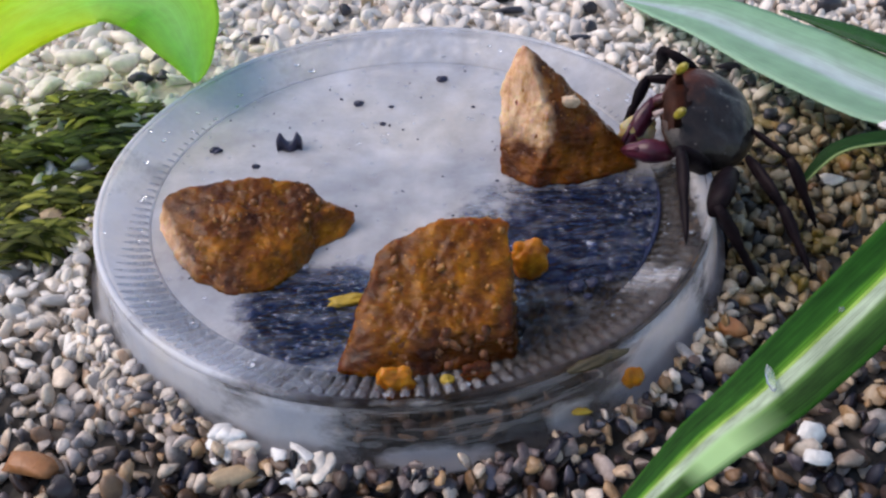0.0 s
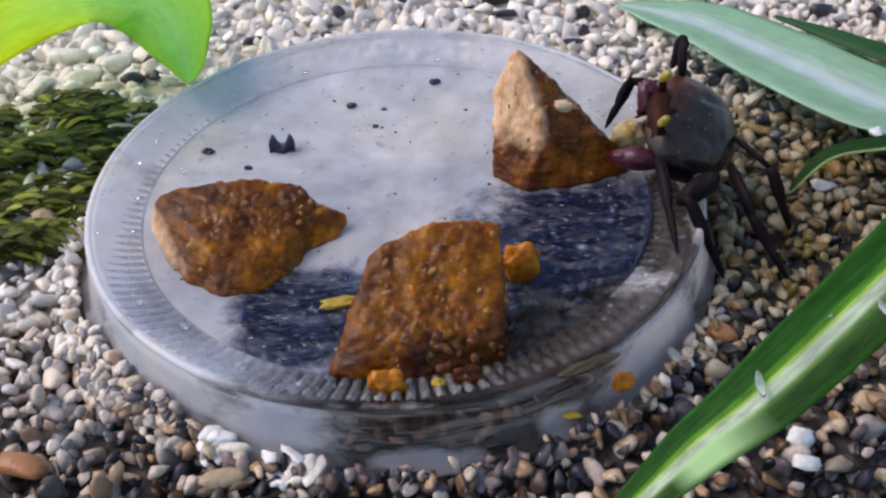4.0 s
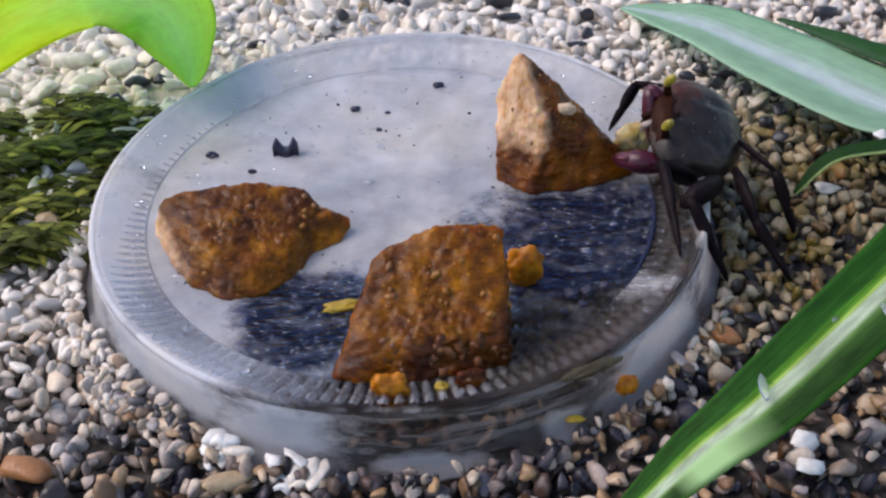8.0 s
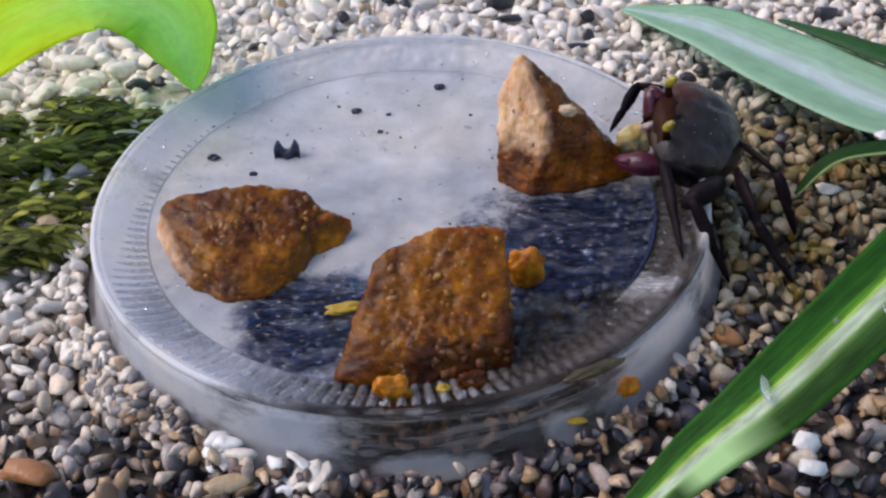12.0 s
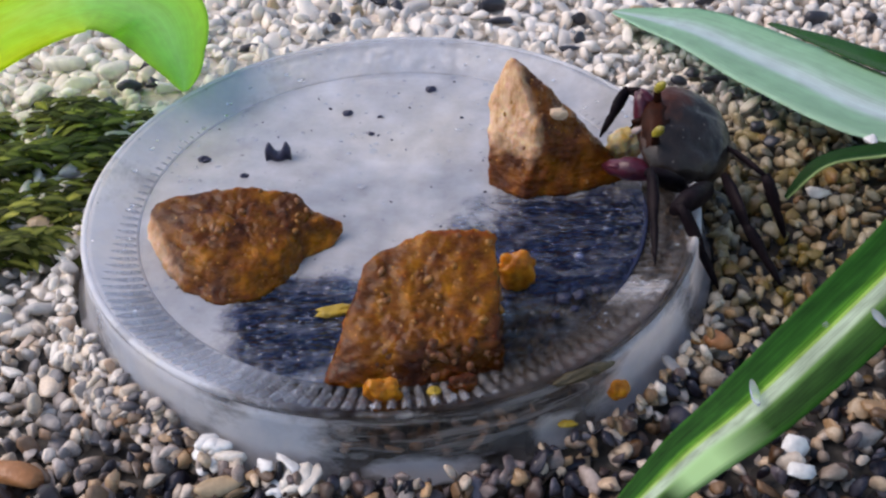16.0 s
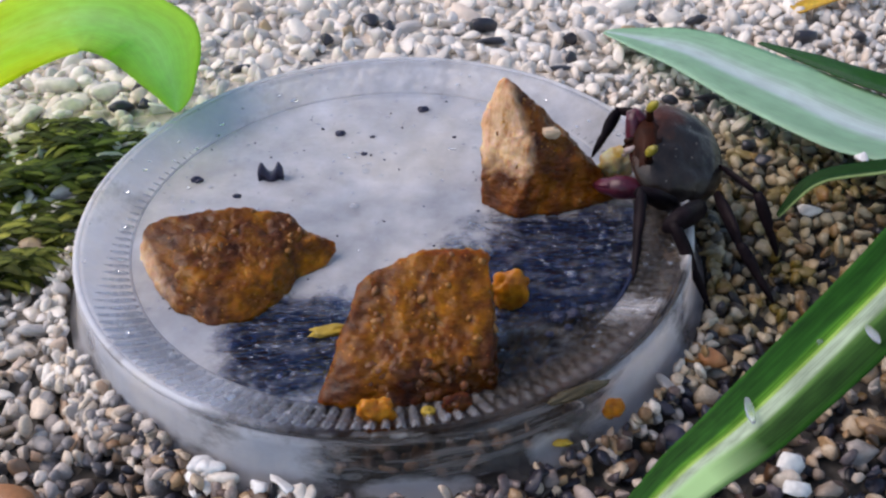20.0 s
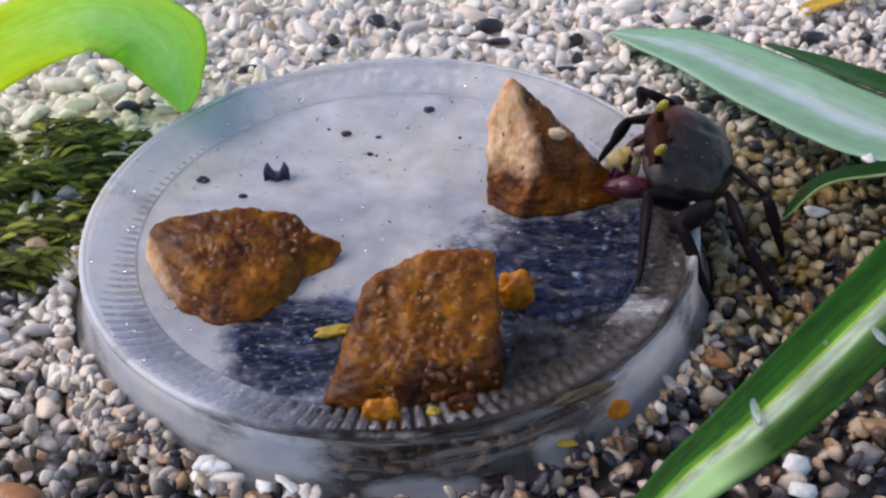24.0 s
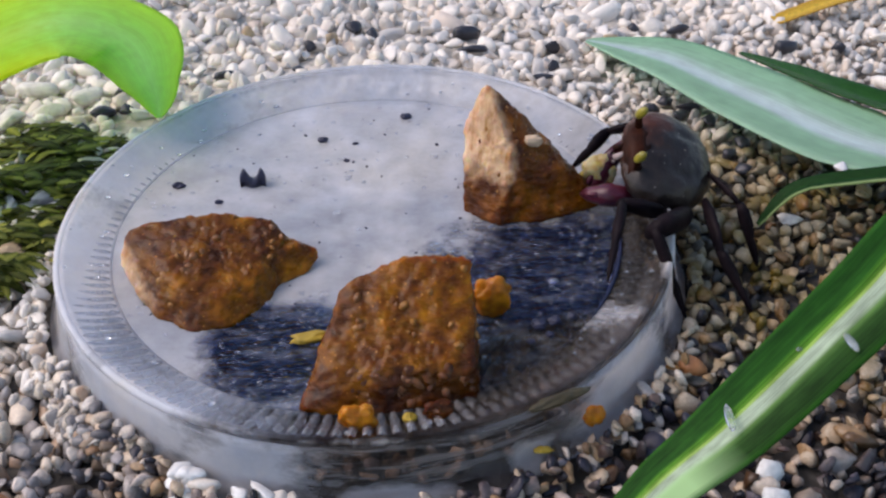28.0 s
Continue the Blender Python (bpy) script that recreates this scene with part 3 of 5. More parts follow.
def build_gravel():
    rs = np.random.RandomState(5)
    top = gravel_spots(rs, 2.9, -0.6, 1.2, 0.75, 1.7)
    low = gravel_spots(rs, 3.2, -1.9, -0.9, 1.2, 1.8)
    bank = []
    for k in range(430):                                 # stones heaped against the foot of the dish
        a = rs.uniform(math.pi * 0.94, math.pi * 2.08)
        s = rs.uniform(0.8, 1.6)
        r = R_FOOT + 0.4 + s * rs.uniform(0.7, 2.6)
        bank.append((r * math.cos(a), r * math.sin(a), rs.uniform(0.3, 2.9), s, turn(rs)))
    for k in range(170):                                 # a higher bank beside the cloudy part of the skirt
        a, d, s = radians(rs.uniform(-154, -121)), rs.uniform(0, 1), rs.uniform(0.9, 1.6)
        r = R_FOOT - 0.2 + 4.5 * d
        bank.append((r * math.cos(a), r * math.sin(a), rs.uniform(2.2, 4.4) * (1 - 0.6 * d), s, turn(rs)))
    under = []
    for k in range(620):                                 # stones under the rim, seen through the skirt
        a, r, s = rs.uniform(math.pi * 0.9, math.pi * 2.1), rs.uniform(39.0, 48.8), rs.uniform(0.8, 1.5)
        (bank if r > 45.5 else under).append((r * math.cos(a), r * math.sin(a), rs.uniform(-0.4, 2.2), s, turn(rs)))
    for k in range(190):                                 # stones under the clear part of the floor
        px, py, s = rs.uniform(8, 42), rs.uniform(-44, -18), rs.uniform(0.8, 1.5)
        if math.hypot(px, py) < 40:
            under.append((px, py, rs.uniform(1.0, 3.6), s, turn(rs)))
    near = sorted(i for i, s in enumerate(top) if -60 < s[1] < -38 and math.hypot(s[0], s[1]) > R_FOOT and -62 < s[0] < 75)[:290]
    taken = set(near)
    rest = [s for i, s in enumerate(top) if i not in taken] + low + bank
    def heap(stones):
        verts, faces, base = [], [], 0
        for x, y, z, s, t in stones:
            v = (STONES[rs.randint(SHAPES)] * s) @ np.array(t).T + np.array((x, y, z))
            verts.append(v * MM)
            faces.append(ICO_F + base)
            base += len(v)
        return verts, faces, base

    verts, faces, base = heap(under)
    ob = new("soaked_gravel", mesh_of("soaked_gravel", np.concatenate(verts), np.concatenate(faces).tolist(), M_SHADED_WET))
    tagged(ob, "dark brown wet gravel under the dish, darkened for shade", "gravel", kind="stuff")
    verts, faces, base = heap(rest)
    far_v, far_f = ico(1)
    for x in np.arange(-165, 166, 3.4):
        for y in np.arange(-165, 166, 3.4):
            if abs(x - 6) < 66 + (y + 84) * 0.40 and -84 < y < 150 or math.hypot(x, y) < R_FOOT + 4:
                continue
            s = rs.uniform(1.2, 2.2)
            v = (far_v * np.array((1.4, 1.0, 0.8)) * s) @ np.array(turn(rs)).T + np.array((x + rs.uniform(-1, 1), y + rs.uniform(-1, 1), rs.uniform(-0.8, 0.6)))
            verts.append(v * MM)
            faces.append(far_f + base)
            base += len(v)
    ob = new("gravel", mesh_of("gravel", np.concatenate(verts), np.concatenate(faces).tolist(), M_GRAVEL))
    tagged(ob, "small wet cream, tan, grey and black gravel stones", "gravel", kind="stuff")
    shapes = [mesh_of("pebble", v * MM, ICO_F.tolist(), M_PEBBLE) for v in STONES]
    for i in near:
        x, y, z, s, t = top[i]
        p = new("pebble", shapes[rs.randint(SHAPES)])
        p.parent = ground
        p.matrix_basis = Matrix.Translation((x * MM, y * MM, z * MM)) @ t.to_4x4() @ Matrix.Scale(s, 4)


# ---- the clear dish, upside down on the gravel ----
R_FLOOR, Z_FLOOR, R_RIM, Z_RIM = 41.9, 7.4, 50.0, 11.2


def lathe(profile, segs, wave=None):
    """Turn a closed profile of (radius, height) in mm round the z axis; wave(i, angle) shifts the height of profile point i."""
    bm = bmesh.new()
    rings = []
    for k in range(segs):
        a = 2 * math.pi * k / segs
        ring = []
        for i, (r, z) in enumerate(profile):
            dz = wave(i, a) if wave else 0.0
            ring.append(bm.verts.new((r * math.cos(a) * MM, r * math.sin(a) * MM, (z + dz) * MM)))
        rings.append(ring)
    m = len(profile)
    for k in range(segs):
        a, b = rings[k], rings[(k + 1) % segs]
        for i in range(m):
            j = (i + 1) % m
            bm.faces.new((a[i], b[i], b[j], a[j]))
    bmesh.ops.recalc_face_normals(bm, faces=bm.faces)
    return bm


def tube(points, radii, sides=10, squash=0.8):
    """A closed tapered limb along the points (mm), oval across."""
    bm = bmesh.new()
    rings = []
    for i, (p, r) in enumerate(zip(points, radii)):
        p = Vector(p)
        d = (Vector(points[min(i + 1, len(points) - 1)]) - Vector(points[max(i - 1, 0)])).normalized()
        s = d.cross(Vector((0, 0, 1)))
        s = s.normalized() if s.length > 1e-4 else Vector((0, 1, 0))
        u = s.cross(d)
        rings.append([bm.verts.new((p + (s * math.cos(2 * math.pi * k / sides) * squash + u * math.sin(2 * math.pi * k / sides)) * r) * MM) for k in range(sides)])
    for a, b in zip(rings, rings[1:]):
        for k in range(sides):
            bm.faces.new((a[k], a[(k + 1) % sides], b[(k + 1) % sides], b[k]))
    bm.faces.new(rings[0][::-1])
    bm.faces.new(rings[-1])
    bmesh.ops.recalc_face_normals(bm, faces=bm.faces)
    return bm


def build_dish():
    dish = tagged(empty("plastic_dish"), "round clear ribbed plastic dish, wet and cloudy, upside down on gravel", "dish")
    # floor: a thin disc with slight waves
    bm = bmesh.new()
    rows, segs = 36, 128
    for side in (0, 1):
        centre = None
        prev = None
        for i in range(rows + 1):
            r = R_FLOOR * i / rows
            ring = []
            for k in range(segs if i else 1):
                a = 2 * math.pi * k / segs
                x, y = r * math.cos(a), r * math.sin(a)
                z = Z_FLOOR - 0.7 * side + 0.10 * noise.noise(Vector((x * 0.06, y * 0.06, 3.0))) * (1 - (i / rows) ** 8)
                ring.append(bm.verts.new((x * MM, y * MM, z * MM)))
            if i == 1:
                for k in range(segs):
                    bm.faces.new((prev[0], ring[k], ring[(k + 1) % segs]))
            elif i > 1:
                for k in range(segs):
                    bm.faces.new((prev[k], ring[k], ring[(k + 1) % segs], prev[(k + 1) % segs]))
            prev = ring
    bmesh.ops.recalc_face_normals(bm, faces=bm.faces)
    part("dish_floor", bm, M_FLOOR, dish, "stippled clear floor with a wet sheen")
    # sloping wall between floor and rim, with upright ribs on it
    steps = 12
    up = [(R_FLOOR - 0.2 + (49.3 - R_FLOOR) * i / steps, Z_FLOOR + 0.02 + (10.68 - Z_FLOOR) * (i / steps) ** 1.4) for i in range(steps + 1)]
    wall = part("ribbed_wall", lathe(up + [(r + 0.25, z - 0.75) for r, z in reversed(up)], 200), M_RIM, dish, "sloping wall of close upright ribs")
    run, rise = 49.3 - R_FLOOR, 10.55 - Z_FLOOR
    ridge = bmesh.new()
    rows = []
    for i in range(9):
        f = i / 8
        w = 0.66 * min(1.0, 3.2 * f + 0.5, 6.0 * (1 - f) + 0.6)
        h = 0.72 * min(1.0, 8.0 * f + 0.25, 6.0 * (1 - f) + 0.5)
        rows.append([ridge.verts.new(((f * run * 0.94 + 0.2) * MM, c * w * MM, (f ** 1.4 * rise * 0.96 + 0.04 + k * h) * MM)) for c, k in ((-1, -0.12), (-0.8, 0.45), (-0.4, 0.86), (0, 1), (0.4, 0.86), (0.8, 0.45), (1, -0.12))])
    for a, b in zip(rows, rows[1:]):
        for k in range(6):
            ridge.faces.new((a[k], a[k + 1], b[k + 1], b[k]))
    bmesh.ops.recalc_face_normals(ridge, faces=ridge.faces)
    ribs = 152
    first = None
    for k in range(ribs):
        a = 2 * math.pi * k / ribs
        crisp = min(1.0, max(0.0, 0.55 - 0.6 * math.sin(a)))  # worn almost flat at the back
        if first is None:
            first = rib = part("rib", ridge, M_RIB, wall)
        else:
            rib = new("rib", first.data)
            rib.parent = wall
        rib.matrix_basis = pose(R_FLOOR * math.cos(a) * MM, R_FLOOR * math.sin(a) * MM, Z_FLOOR * MM, 0, 0, math.degrees(a)) @ Matrix.Diagonal((1, 0.9 + 0.1 * crisp, 0.25 + 0.85 * crisp ** 1.5, 1))
    # dark blue line where the floor meets the wall, along one side
    arc = [radians(d) for d in range(-37, 1, 2)]
    seam = tube([((R_FLOOR - 0.1) * math.cos(a), (R_FLOOR - 0.1) * math.sin(a), Z_FLOOR + 0.15) for a in arc],
                [0.08 + 0.42 * math.sin(math.pi * i / (len(arc) - 1)) ** 0.7 for i in range(len(arc))], 8, 0.8)
    part("seam", seam, M_SEAM, dish, "dark blue line along the seam")
    # rounded rim
    prof = [(49.1, 10.65), (49.4, 10.95), (49.8, 10.95), (50.1, 10.7), (50.25, 10.1), (49.8, 10.0), (49.4, 10.2), (49.2, 10.1)]
    part("rim", lathe(prof, 256), M_RIM, dish)
    # skirt that stands in the gravel
    prof = [(50.25, 10.05), (50.5, 8.0), (50.9, 5.0), (51.4, 2.0), (52.0, 0.4), (53.0, -0.1), (53.0, -0.7), (51.6, -0.5), (50.8, 1.5), (50.3, 4.5), (49.9, 7.5), (49.6, 9.95)]
    skirt = part("skirt", lathe(prof, 256), M_SKIRT, dish, "plain outer skirt with a flared foot")
    skirt.data.materials.append(M_SKIRT_IN)
    for f in skirt.data.polygons:
        if f.normal.x * f.center.x + f.normal.y * f.center.y < 0:
            f.material_index = 1
    for ob in dish.children:                                 # the haze lies on the upper side alone
        if ob.name in ("dish_floor", "ribbed_wall", "rim"):
            ob.data.materials.append(M_SKIRT_IN)
            for f in ob.data.polygons:
                if f.normal.z < 0:
                    f.material_index = 1
    return dish


build_dish()


# ---- food ----
BIG_V, BIG_F = ico(6)


def lump(name, corners, material, centre, rough=0.7, soft=34.0, seed=0, bites=(), pits=1.0):
    """A broken piece: the block between the corners (mm), its edges softened and its skin made uneven."""
    bm = bmesh.new()
    for c in corners:
        bm.verts.new(c)
    bmesh.ops.convex_hull(bm, input=bm.verts)
    cen = np.array(centre, float)
    planes = []
    for f in bm.faces:
        nrm = np.array(f.normal)
        d = nrm @ (np.array(f.verts[0].co) - cen)
        if d < 0:
            nrm, d = -nrm, -d
        planes.append((*nrm, max(d, 0.4)))
    bm.free()
    planes = np.array(planes)
    inv = np.maximum(BIG_V @ planes[:, :3].T, 0) / planes[:, 3]
    w = inv ** soft
    r = 1.0 / w.sum(1) ** (1 / soft)
    p = BIG_V * r[:, None]
    nrm = w @ planes[:, :3]
    nrm /= np.linalg.norm(nrm, axis=1)[:, None]
    off = Vector((seed * 7.1, seed * 3.3, seed * 5.7))
    out = np.empty_like(p)
    for i, (q, d) in enumerate(zip(p, nrm)):
        v = Vector(q)
        h = 0.8 * noise.fractal(v * 0.25 + off, 1.0, 2.0, 3) + 0.35 * noise.fractal(v * 1.0 + off, 1.0, 2.1, 3)
        h += pits * 0.6 * (0.42 - noise.voronoi(v * 0.62 + off)[0][0]) + pits * 0.25 * (0.4 - noise.voronoi(v * 1.5 + off)[0][0])
        out[i] = q + d * h * rough
    for bx, by, bz, br in bites:                          # hollows broken out of the block
        c = np.array((bx, by, bz)) - cen
        far = np.linalg.norm(out, axis=1)
        u = out / far[:, None]
        along = u @ c
        gap = br * br - (c @ c - along ** 2)
        near = along - np.sqrt(np.maximum(gap, 0))
        hit = (gap > 0) & (near > 0.5) & (near < far)
        out[hit] = u[hit] * near[hit][:, None]
    z0 = Z_FLOOR + 0.02
    out += cen
    out[:, 2] = np.maximum(out[:, 2], z0)
    base = (float(cen[0]) * MM, float(cen[1]) * MM, z0 * MM)
    me = mesh_of(name, (out - np.array((cen[0], cen[1], z0))) * MM, BIG_F.tolist(), material)
    ob = new(name, me)
    ob.location = base
    return ob


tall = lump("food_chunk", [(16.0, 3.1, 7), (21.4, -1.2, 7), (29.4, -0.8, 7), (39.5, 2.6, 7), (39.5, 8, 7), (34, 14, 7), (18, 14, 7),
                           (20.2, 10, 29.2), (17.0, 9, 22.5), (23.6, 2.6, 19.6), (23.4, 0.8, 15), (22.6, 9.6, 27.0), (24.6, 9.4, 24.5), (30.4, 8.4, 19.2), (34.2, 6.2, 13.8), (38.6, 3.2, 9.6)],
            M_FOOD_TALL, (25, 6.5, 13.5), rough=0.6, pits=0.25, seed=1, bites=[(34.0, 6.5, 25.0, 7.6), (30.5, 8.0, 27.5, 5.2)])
tagged(tall, "pointed amber-brown food chunk with a pale cut side", "food")
flat = lump("food_chunk", [(-32.9, -19.9, 7), (-26.1, -24.4, 7), (-19.3, -22.8, 7), (-14.6, -17.2, 7), (-12.6, -9.0, 7), (-12.4, -7.0, 12.4), (-15, -1, 7), (-36, -1, 7),
                           (-39.4, -9.6, 9.8), (-37.6, -6, 14.3), (-24.6, -4.4, 15.6), (-15.0, -5.2, 14.2), (-30, -17.5, 12.8), (-24, -21.6, 11.0), (-15.5, -14.0, 11.6), (-38.2, -11.5, 8.6)],
            M_FOOD_FLAT, (-23, -11, 8.6), seed=2, pits=0.5)
tagged(flat, "low granular amber-brown food chunk, its lit end painted pale", "food")
tip = lump("tip", [(-16.5, -15.5, 7.4), (-16.5, -4.5, 7.4), (-16.5, -12.5, 12.0), (-16.5, -5.5, 12.8), (-7.8, -8.4, 8.2), (-7.9, -8.0, 10.0), (-10.0, -11.6, 7.4), (-11.0, -8.6, 11.4)],
           M_FOOD, (-13.5, -8.8, 9.4), rough=0.5, seed=5, pits=0.6)
tip.parent, tip.location = flat, tip.location - flat.location
tagged(tip, "thin orange broken tip")
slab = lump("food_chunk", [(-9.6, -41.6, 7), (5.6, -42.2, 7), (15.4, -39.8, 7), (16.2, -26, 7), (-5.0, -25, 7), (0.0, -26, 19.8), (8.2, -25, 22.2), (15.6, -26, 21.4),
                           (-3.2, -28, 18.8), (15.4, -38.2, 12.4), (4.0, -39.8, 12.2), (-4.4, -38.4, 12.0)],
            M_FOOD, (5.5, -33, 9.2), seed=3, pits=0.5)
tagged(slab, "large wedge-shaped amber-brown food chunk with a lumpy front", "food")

GRAIN_V, GRAIN_F = ico(2)
M_GRAIN = plain_stone("amber_grain", (0.30, 0.125, 0.02), 0.4)
M_GRAIN_DARK = plain_stone("dark_grain", (0.20, 0.075, 0.018), 0.3)


M_BEAD = [jelly_material("shade_dark_bead", d, c) for d, c in (((0.050, 0.016, 0.006), (0.13, 0.045, 0.016)), ((0.08, 0.028, 0.010), (0.17, 0.065, 0.025)), ((0.13, 0.050, 0.022), (0.28, 0.12, 0.055)))]


def kernel(name, size, material, seed):
    """One uneven grain of food."""
    off = Vector((seed * 3.7, seed * 1.9, seed * 2.3))
    v = np.array([np.array(d) * np.array(size) * (1 + 0.45 * noise.fractal(Vector(d) * 1.1 + off, 1.0, 2.0, 3)) for d in GRAIN_V])
    return mesh_of(name, v * MM, GRAIN_F.tolist(), material)


def grains(chunk, count, seed):
    """Single baked grains that stand out of a chunk's skin, each a part of it."""
    rs = np.random.RandomState(seed)
    shapes = [kernel("grain", sz, m, k) for k, (sz, m) in enumerate((((0.8, 0.55, 0.45), M_GRAIN), ((0.55, 0.5, 0.4), M_GRAIN), ((0.9, 0.6, 0.5), M_GRAIN_DARK), ((0.7, 0.7, 0.4), M_GRAIN_DARK)))]
    vs = [v for v in chunk.data.vertices if v.normal.y < 0.25 and v.normal.z > -0.2 and v.co.z > 0.8 * MM and v.co.x > -9 * MM]
    far = np.array([v.co.length for v in vs]) ** 3
    for i in rs.choice(len(vs), count, replace=False, p=far / far.sum()):
        v = vs[int(i)]
        g = new("grain", shapes[rs.randint(4)])
        g.parent = chunk
        g.matrix_basis = Matrix.Translation(v.co - v.normal * 0.22 * MM) @ turn(rs, 0.6).to_4x4() @ Matrix.Scale(rs.uniform(0.6, 1.25), 4)


grains(tall, 10, 1)
grains(flat, 22, 2)
grains(slab, 24, 3)


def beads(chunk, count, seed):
    """Swollen dark-brown and pinkish beads along the foot of the lumpy front; their dark tones paint its shade."""
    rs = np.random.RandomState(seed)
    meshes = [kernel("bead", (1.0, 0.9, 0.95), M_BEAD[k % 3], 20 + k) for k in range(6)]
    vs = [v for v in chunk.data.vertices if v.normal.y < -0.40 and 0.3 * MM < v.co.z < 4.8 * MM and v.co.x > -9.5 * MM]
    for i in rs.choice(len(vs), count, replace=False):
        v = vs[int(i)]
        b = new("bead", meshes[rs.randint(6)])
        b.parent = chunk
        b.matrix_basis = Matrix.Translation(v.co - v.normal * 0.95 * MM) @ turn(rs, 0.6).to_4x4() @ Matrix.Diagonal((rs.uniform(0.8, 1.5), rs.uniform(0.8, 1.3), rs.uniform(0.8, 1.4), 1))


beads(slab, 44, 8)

SMALL_V, SMALL_F = ico(4)


def morsel(name, at, size, material, label, seed, category="crumb", turned=0.0, rough=0.35):
    rs = np.random.RandomState(seed)
    v = SMALL_V * np.array(size)
    off = Vector(rs.uniform(-30, 30, 3))
    v = np.array([np.array(q) * (1 + rough * noise.fractal(Vector(d) * 1.4 + off, 1.0, 2.0, 3)) for q, d in zip(v, SMALL_V)])
    ob = new(name, mesh_of(name, v * MM, SMALL_F.tolist(), material))
    ob.matrix_basis = pose(at[0] * MM, at[1] * MM, at[2] * MM, 0, 0, turned)
    return tagged(ob, label, category)


morsel("food_crumb", (18.7, -22.2, 10.2), (2.9, 1.8, 3.4), M_JELLY, "soft translucent orange crumb beside a food chunk", 3, rough=0.32)
morsel("food_crumb", (20.0, -19.6, 8.6), (1.6, 1.4, 1.5), M_JELLY, "soft translucent orange crumb beside a food chunk", 13, rough=0.3)
morsel("food_crumb", (-8.4, -26.6, 7.9), (3.0, 1.0, 0.7), M_YELLOW_CRUMB, "flat yellow crumb lying on the dish floor", 4, turned=8)
morsel("food_crumb", (-1.0, -45.0, 10.0), (2.5, 1.4, 2.4), M_JELLY, "wet orange crumb stuck to the ribbed wall", 5, rough=0.36)
morsel("food_crumb", (9.6, -44.0, 9.7), (2.0, 1.2, 1.4), M_FOOD, "brown crumb stuck to the ribbed wall", 6)
morsel("food_crumb", (5.6, -44.9, 9.3), (0.9, 0.8, 0.7), M_YELLOW_CRUMB, "small yellow crumb stuck to the ribbed wall", 7)
morsel("food_crumb", (31.0, -42.8, 5.6), (1.5, 1.0, 1.6), M_JELLY, "orange crumb stuck to the dish skirt", 8, rough=0.35)
morsel("food_crumb", (23.6, -46.6, 3.4), (1.4, 0.5, 0.5), M_YELLOW_CRUMB, "small yellow crumb stuck to the dish skirt", 9)
morsel("food_crumb", (39.6, 7.5, 11.2), (3.2, 1.8, 3.2), M_PALEJELLY, "pale yellowish soft crumb between the crab and the chunk", 11)
morsel("husk", (25.6, -44.6, 11.0), (4.2, 1.0, 0.7), M_OLIVE, "dark olive husk lying across the dish rim", 12, "husk", turned=24)
for i, (x, y, s) in enumerate([(25.4, -26.2, 1.2), (27.8, -25.6, 1.0), (30.6, -24.6, 0.8), (26.8, -28.4, 0.7), (23.8, -29.6, 0.6)]):
    morsel("dark_crumb", (x, y, Z_FLOOR + s * 0.45), (s, s * 0.8, s * 0.6), M_CRUMB, "dark crumb lying on the dish floor", 20 + i)
for i, (x, y, s) in enumerate([(-33.4, 14.5, 0.9), (-8.5, 27.5, 0.8), (7.3, 34.5, 0.9), (-3.9, 20.4, 0.5), (-25.8, 9.1, 0.6), (-2.4, 26.0, 0.4), (38.7, -26.2, 0.6)]):
    morsel("dark_crumb", (x, y, Z_FLOOR + s * 0.4), (s * 1.2, s * 0.7, s * 0.7), M_CRUMB, "small blue-black crumb on the cloudy dish floor", 40 + i)
white_bit = morsel("food_crumb", (27.8, 5.0, 20.0), (1.75, 0.8, 1.0), plain_stone("pale_crumb", (0.62, 0.45, 0.3), 0.5), "pale oval crumb stuck to the tall chunk", 31)


def crown_crumb():
    """A dark crumb with two upright horns."""
    bm = bmesh.new()
    bmesh.ops.create_grid(bm, x_segments=14, y_segments=3, size=0.5)
    for v in bm.verts:
        x, y = v.co.x * 4.4, v.co.y * 1.5
        horn = 2.3 * max(math.exp(-((x - 1.5) / 0.7) ** 2), math.exp(-((x + 1.5) / 0.75) ** 2))
        v.co = Vector((x * MM, (y + horn * 0.3) * MM, (1.3 + horn * (1 - abs(v.co.y))) * MM))
    res = bmesh.ops.extrude_face_region(bm, geom=bm.faces[:])
    for v in res["geom"]:
        if isinstance(v, bmesh.types.BMVert):
            v.co.z = 0.0
    bmesh.ops.recalc_face_normals(bm, faces=bm.faces)
    ob = part("dark_crumb", bm, M_CRUMB)
    ob.location = (-20.2 * MM, 13.9 * MM, (Z_FLOOR + 0.02) * MM)
    return tagged(ob, "dark blue-black crumb with two horns on the dish floor", "crumb")


crown_crumb()


